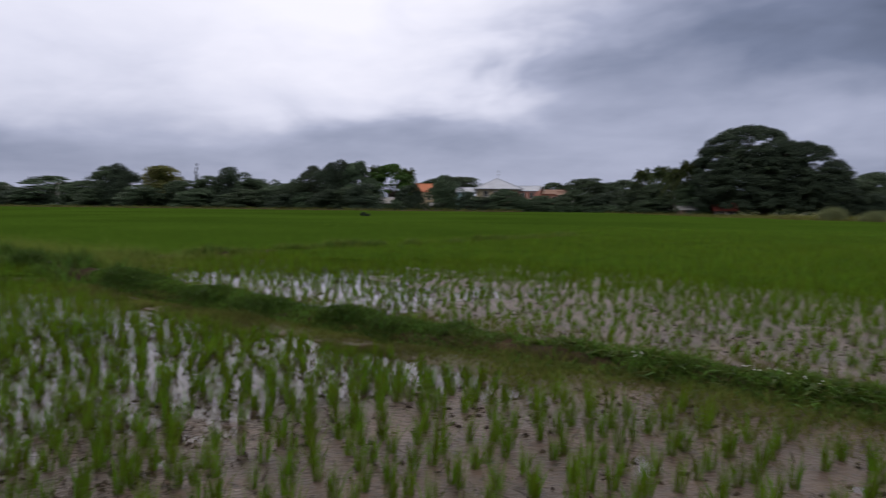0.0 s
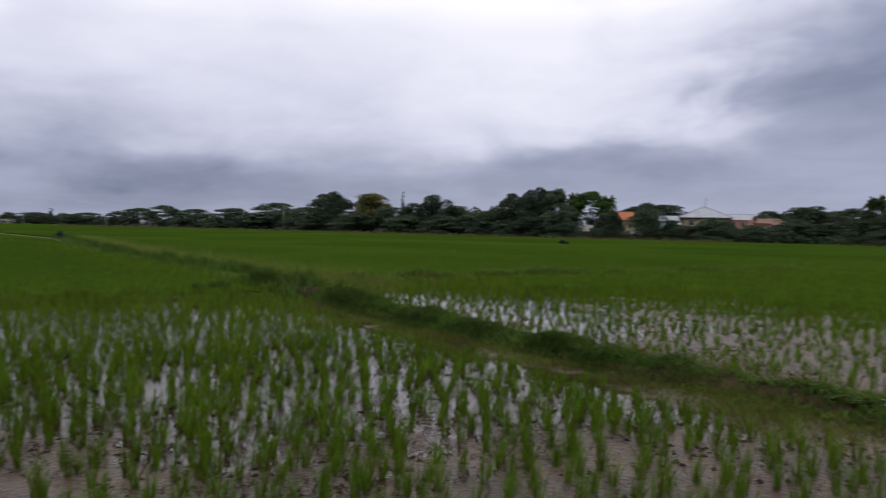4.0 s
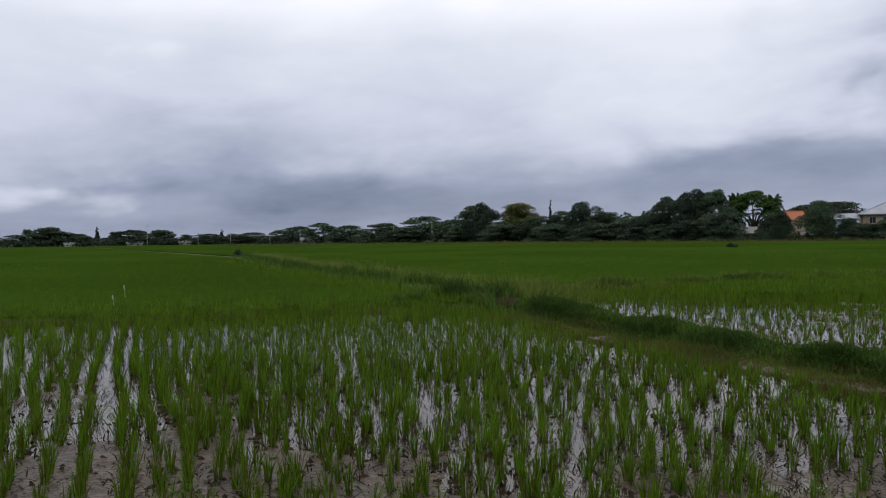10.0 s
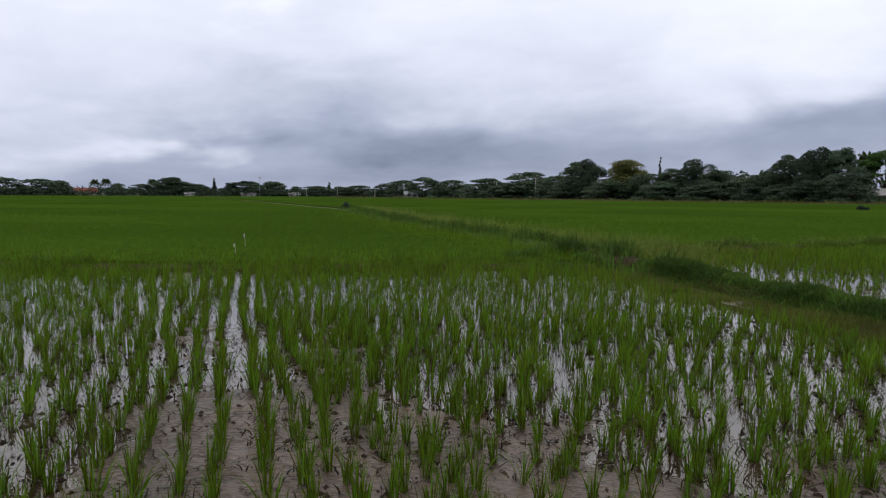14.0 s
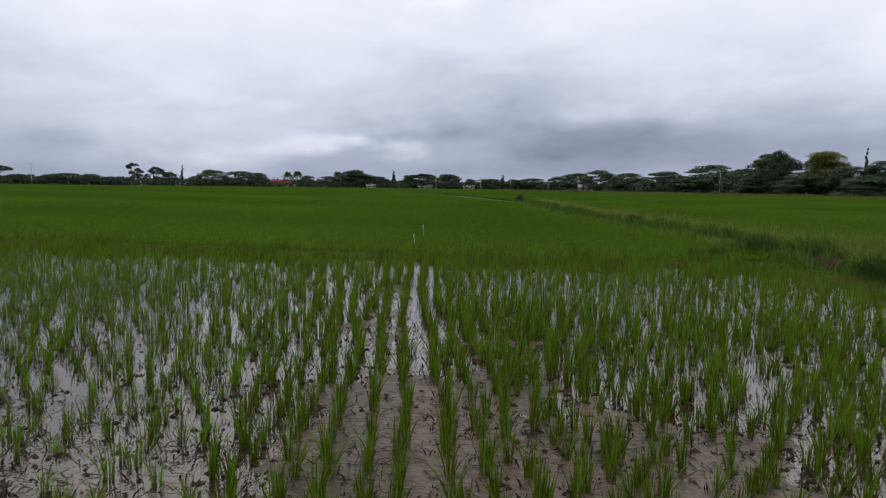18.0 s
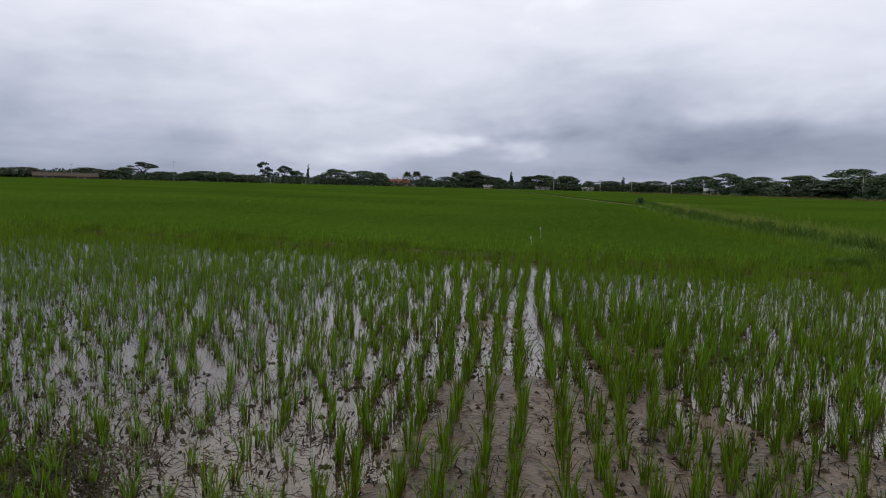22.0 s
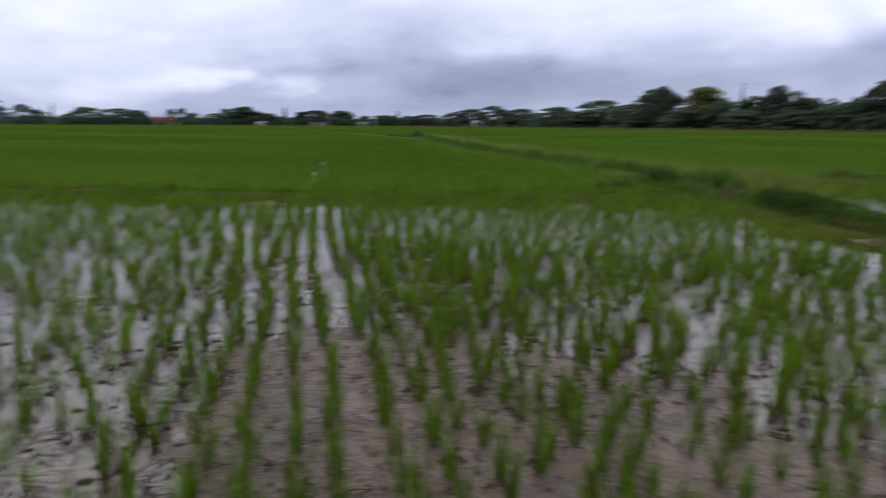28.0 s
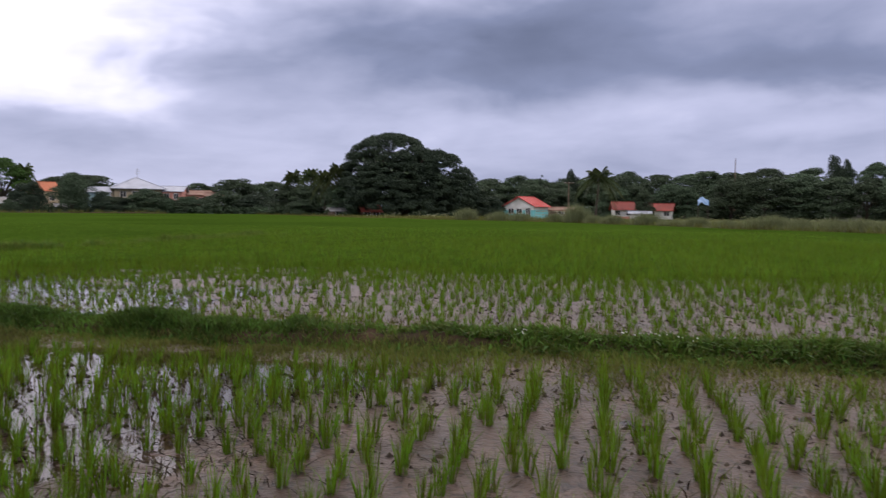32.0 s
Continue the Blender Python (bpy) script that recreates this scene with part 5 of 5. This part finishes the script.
# white house with a red roof and teal lower walls
house(91.2, 143, 6.4, 5.6, 2.35, 4.1, WALL_WHITE, ROOF_RED, "small white house with a red sheet roof and teal lower wall", -30, True,
      ((-1.7, 0.9, 1.1, 0.9), (0.1, 0.9, 1.1, 0.9), (2.0, 0.0, 0.9, 1.9)), (1.55, WALL_TEAL))
house(88.77, 146, 5.5, 3.0, 1.7, 2.2, WALL_WOOD, ROOF_RUST, "low board shed with a rusty sheet roof", 0, False, ((0.6, 0.0, 1.0, 1.5),))
house(83.95, 146, 3.6, 4.4, 1.9, 3.3, WALL_WHITE, ROOF_MAROON, "white house with a faded red sheet roof among trees", 8, False, ((-1.2, 0.8, 0.9, 0.8), (0.9, 0.8, 0.9, 0.8)), (0.5, WALL_PINK))
house(82.68, 139, 3.4, 2.2, 1.25, 1.5, WALL_WHITE, ROOF_PALE, "low white shed beside the red-roofed house", 0, False, ((0.5, 0.0, 0.8, 1.1),))
house(81.1, 146, 3.9, 4.2, 1.8, 3.0, WALL_WHITE, ROOF_MAROON, "white house with a faded red patched roof", -8, False, ((-1.4, 0.7, 0.9, 0.8), (1.2, 0.7, 0.9, 0.8)))
house(68.9, 150, 5.0, 4.0, 3.6, 5.0, CONCRETE, ROOF_GREY, "grey-roofed house almost hidden by trees", 0, False, ((0.8, 1.6, 1.0, 0.9),))
house(103.36, 137, 3.2, 2.6, 1.1, 2.2, WALL_WOOD, ROOF_MAROON, "open field hut with a faded red roof beside the great tree", 12, False, ((-0.8, 0.0, 1.2, 0.9), (0.9, 0.0, 1.2, 0.9)))
house(120.25, 176, 9.4, 8.5, 5.5, 7.95, WALL_CREAM, ROOF_PALE, "cream two-storey house with a pale pyramid roof", 6, False,
      ((-3.0, 3.6, 1.1, 1.2), (-0.6, 3.6, 1.1, 1.2), (2.2, 3.6, 1.4, 1.2), (-2.4, 0.8, 1.1, 1.3), (2.0, 0.8, 1.1, 1.3)), hip=True, over=0.9)
house(117.69, 176, 4.6, 7.0, 5.1, 6.2, WALL_PINK, ROOF_PALE, "salmon plastered house wing with a pale roof", -10, False, ((-0.9, 3.3, 0.9, 1.2), (1.0, 3.3, 0.9, 1.2)))
house(116.20, 180, 6.5, 6.0, 4.5, 5.4, WALL_PINK, ROOF_RUST, "salmon house under a brown rusted roof", 0, False, ((-1.5, 2.6, 1.1, 1.1), (1.2, 2.6, 1.1, 1.1)))
house(114.88, 172, 3.4, 4.0, 4.1, 4.9, WALL_WHITE, ROOF_RUST, "small white walled house behind bushes", 0, False, ((0.3, 2.3, 0.9, 1.0),))
house(122.85, 174, 4.0, 5.0, 4.7, 5.7, WALL_BLUE, ROOF_PALE, "pale blue sheet-clad store with a light roof", 14, False, ((1.2, 0.0, 1.2, 2.1),))
house(126.20, 188, 5.2, 6.0, 5.0, 6.9, WALL_CREAM, ROOF_ORANGE, "house with a bright orange tiled roof among trees", 18, False, ((-1.4, 2.8, 1.0, 1.1), (1.2, 2.8, 1.0, 1.1)))
house(128.50, 179, 5.2, 4.0, 2.1, 3.3, WALL_WOOD, ROOF_GREY, "low shed with a grey zinc roof", -14, False, ((-1.0, 0.0, 1.3, 1.8), (1.6, 0.8, 0.9, 0.8)))
house(124.68, 172, 4.0, 3.0, 1.5, 2.0, WALL_WOOD, ROOF_GREY, "low zinc-roofed lean-to beside a bush", 0, False, ((0.2, 0.0, 1.2, 1.3),))
for az, d, w in ((114.36, 165, 4.6), (110.54, 160, 3.4), (107.69, 147, 3.6), (105.95, 138, 2.4)):
    house(az, d, w, 2.6, 1.2, 1.75, WALL_WOOD, ROOF_GREY, "low zinc-roofed animal shed at the field's edge", 16, False, ((0.2, 0.0, 1.3, 1.0),))
house(185.5, 452, 11, 7, 2.6, 4.4, WALL_CREAM, ROOF_MAROON, "distant farmhouse with a red roof", 10, False, ((-2.5, 0.9, 1.2, 1.1), (2.2, 0.9, 1.2, 1.1)))
house(162.0, 398, 7, 5, 2.2, 3.4, WALL_WHITE, ROOF_PALE, "distant white farm building", 0, False, ((-1.5, 0.8, 1.0, 1.0), (1.5, 0.8, 1.0, 1.0)))
for az, w in ((171.0, 6), (174.4, 8), (208.3, 16), (210.3, 15), (163.8, 7), (178.6, 5)):
    house(az, 444, w, 5, 1.5, 2.6 if w < 12 else 3.4, CONCRETE if w < 12 else BARK, ROOF_GREY if w < 12 else BARK, "distant low shed with a grey sheet roof", 5, False, ((-1.5, 0.5, 1.0, 1.0), (1.5, 0.5, 1.0, 1.0)))

# the mast on the pyramid roof
mast = new("antenna_mast")
mast.matrix_basis = facing(120.15, 176)
tagged(mast, "thin television mast with cross rods on the house roof", "antenna")
part("pole", rod([(0, 0, 7.7), (0, 0, 10.1)], [0.05, 0.035], 6), ROOF_GREY, mast)
for z, w in ((8.9, 0.5), (9.3, 0.65), (9.7, 0.4)):
    part("rod", rod([(-w, 0, z), (w, 0, z + 0.06)], [0.022, 0.022], 5), ROOF_GREY, mast)


def utility_pole(az, d, high, mat=CONCRETE, arms=1):
    root = new("utility_pole")
    root.matrix_basis = facing(az, d, 20)
    tagged(root, "slim pale concrete utility pole" if mat is CONCRETE else "slim weathered wooden pole among the trees", "utility pole", "utility poles beyond the fields")
    part("shaft", rod([(0, 0, -0.3), (0, 0, high * 0.5), (0, 0, high)], [0.15, 0.12, 0.09], 8), mat, root)
    for k in range(arms):
        z = high - 0.35 - 0.9 * k
        part("crossarm", box(-0.9, -0.22, z, 0.9, -0.12, z + 0.12, bevel=0.02), WALL_WOOD, root)
        for x in (-0.8, 0.0, 0.8):
            part("insulator", rod([(x, -0.17, z + 0.12), (x, -0.17, z + 0.2), (x, -0.17, z + 0.3)], [0.05, 0.07, 0.03], 6), WALL_WHITE, root)


for az, d, high in ((152.4, 296, 8.4), (155.4, 330, 7.9), (162.6, 392, 7.6), (164.85, 410, 5.4), (167.73, 436, 6.6), (170.05, 438, 6.8), (173.55, 440, 11.4), (202.2, 446, 11.3), (208.9, 448, 8.2), (200.0, 448, 5.0)):
    utility_pole(az, d, high)
utility_pole(88.0, 138, 6.9, WALL_WOOD)
utility_pole(76.0, 172, 13.2, WALL_WOOD, 0)

# blue tarpaulin slung between the trees
tarp = new("tarpaulin_shelter")
tarp.matrix_basis = facing(78.2, 135)
tagged(tarp, "blue tarpaulin slung over poles among the trees", "tarpaulin")
u, w = np.meshgrid(np.linspace(-1, 1, 13), np.linspace(-1, 1, 9), indexing="ij")
v = np.stack([u * 0.9, w * 0.6, 3.6 - 0.5 * np.abs(u + 0.2) ** 1.3 + 0.5 * w + 0.12 * np.sin(5 * u + 3 * w)], -1).reshape(-1, 3)
v = np.concatenate([v, v - [0, 0, 0.03]])
t = grid_tris(13, 9)
part("sheet", tri_mesh("sheet", v, np.concatenate([t, t[:, ::-1] + 117]), True), BLUE_TARP, tarp)
for x, y, z in ((-0.8, -0.5, 2.75), (0.8, -0.5, 2.5), (-0.8, 0.5, 3.55), (0.8, 0.5, 3.3)):
    part("post", rod([(x, y, -0.2), (x, y, z)], [0.06, 0.05], 6), BARK, tarp)

# a pale fence and gate by the white house
fence = new("bamboo_fence")
fence.matrix_basis = facing(88.92, 136)
tagged(fence, "rough pale bamboo fence before the shed", "fence")
for k in range(7):
    part("post", rod([(-3.6 + 1.2 * k, 0, -0.2), (-3.6 + 1.2 * k, 0, 1.5)], [0.05, 0.04], 6), STAKE, fence)
for z in (0.7, 1.3):
    part("rail", rod([(-3.7, -0.06, z), (3.7, -0.06, z + 0.1)], [0.04, 0.04], 6), STAKE, fence)

# stakes with scraps of white plastic that scare birds off the rice
for x, y, h in ((-1.58, -18.6, 0.55), (-1.25, -17.4, 0.40)):
    ob = new("bird_scarer")
    ob.location = (x, y, 0)
    tagged(ob, "thin stake with a scrap of white plastic", "stake", "bird scarers in the rice")
    part("stake", rod([(0, 0, -0.1), (0.02, 0, h)], [0.008, 0.006], 6), STAKE, ob)
    b = bmesh.new()
    pts = [(0.02, 0, h), (0.045, 0.01, h - 0.015), (0.05, 0.0, h - 0.07), (0.035, 0.01, h - 0.10), (0.025, 0.0, h - 0.06)]
    f = b.faces.new([b.verts.new(p) for p in pts])
    ex = bmesh.ops.extrude_face_region(b, geom=[f])
    for g in ex["geom"]:
        if isinstance(g, bmesh.types.BMVert):
            g.co += Vector((0, 0.012, 0))
    part("scrap", b, PLASTIC, ob, "white plastic scrap")
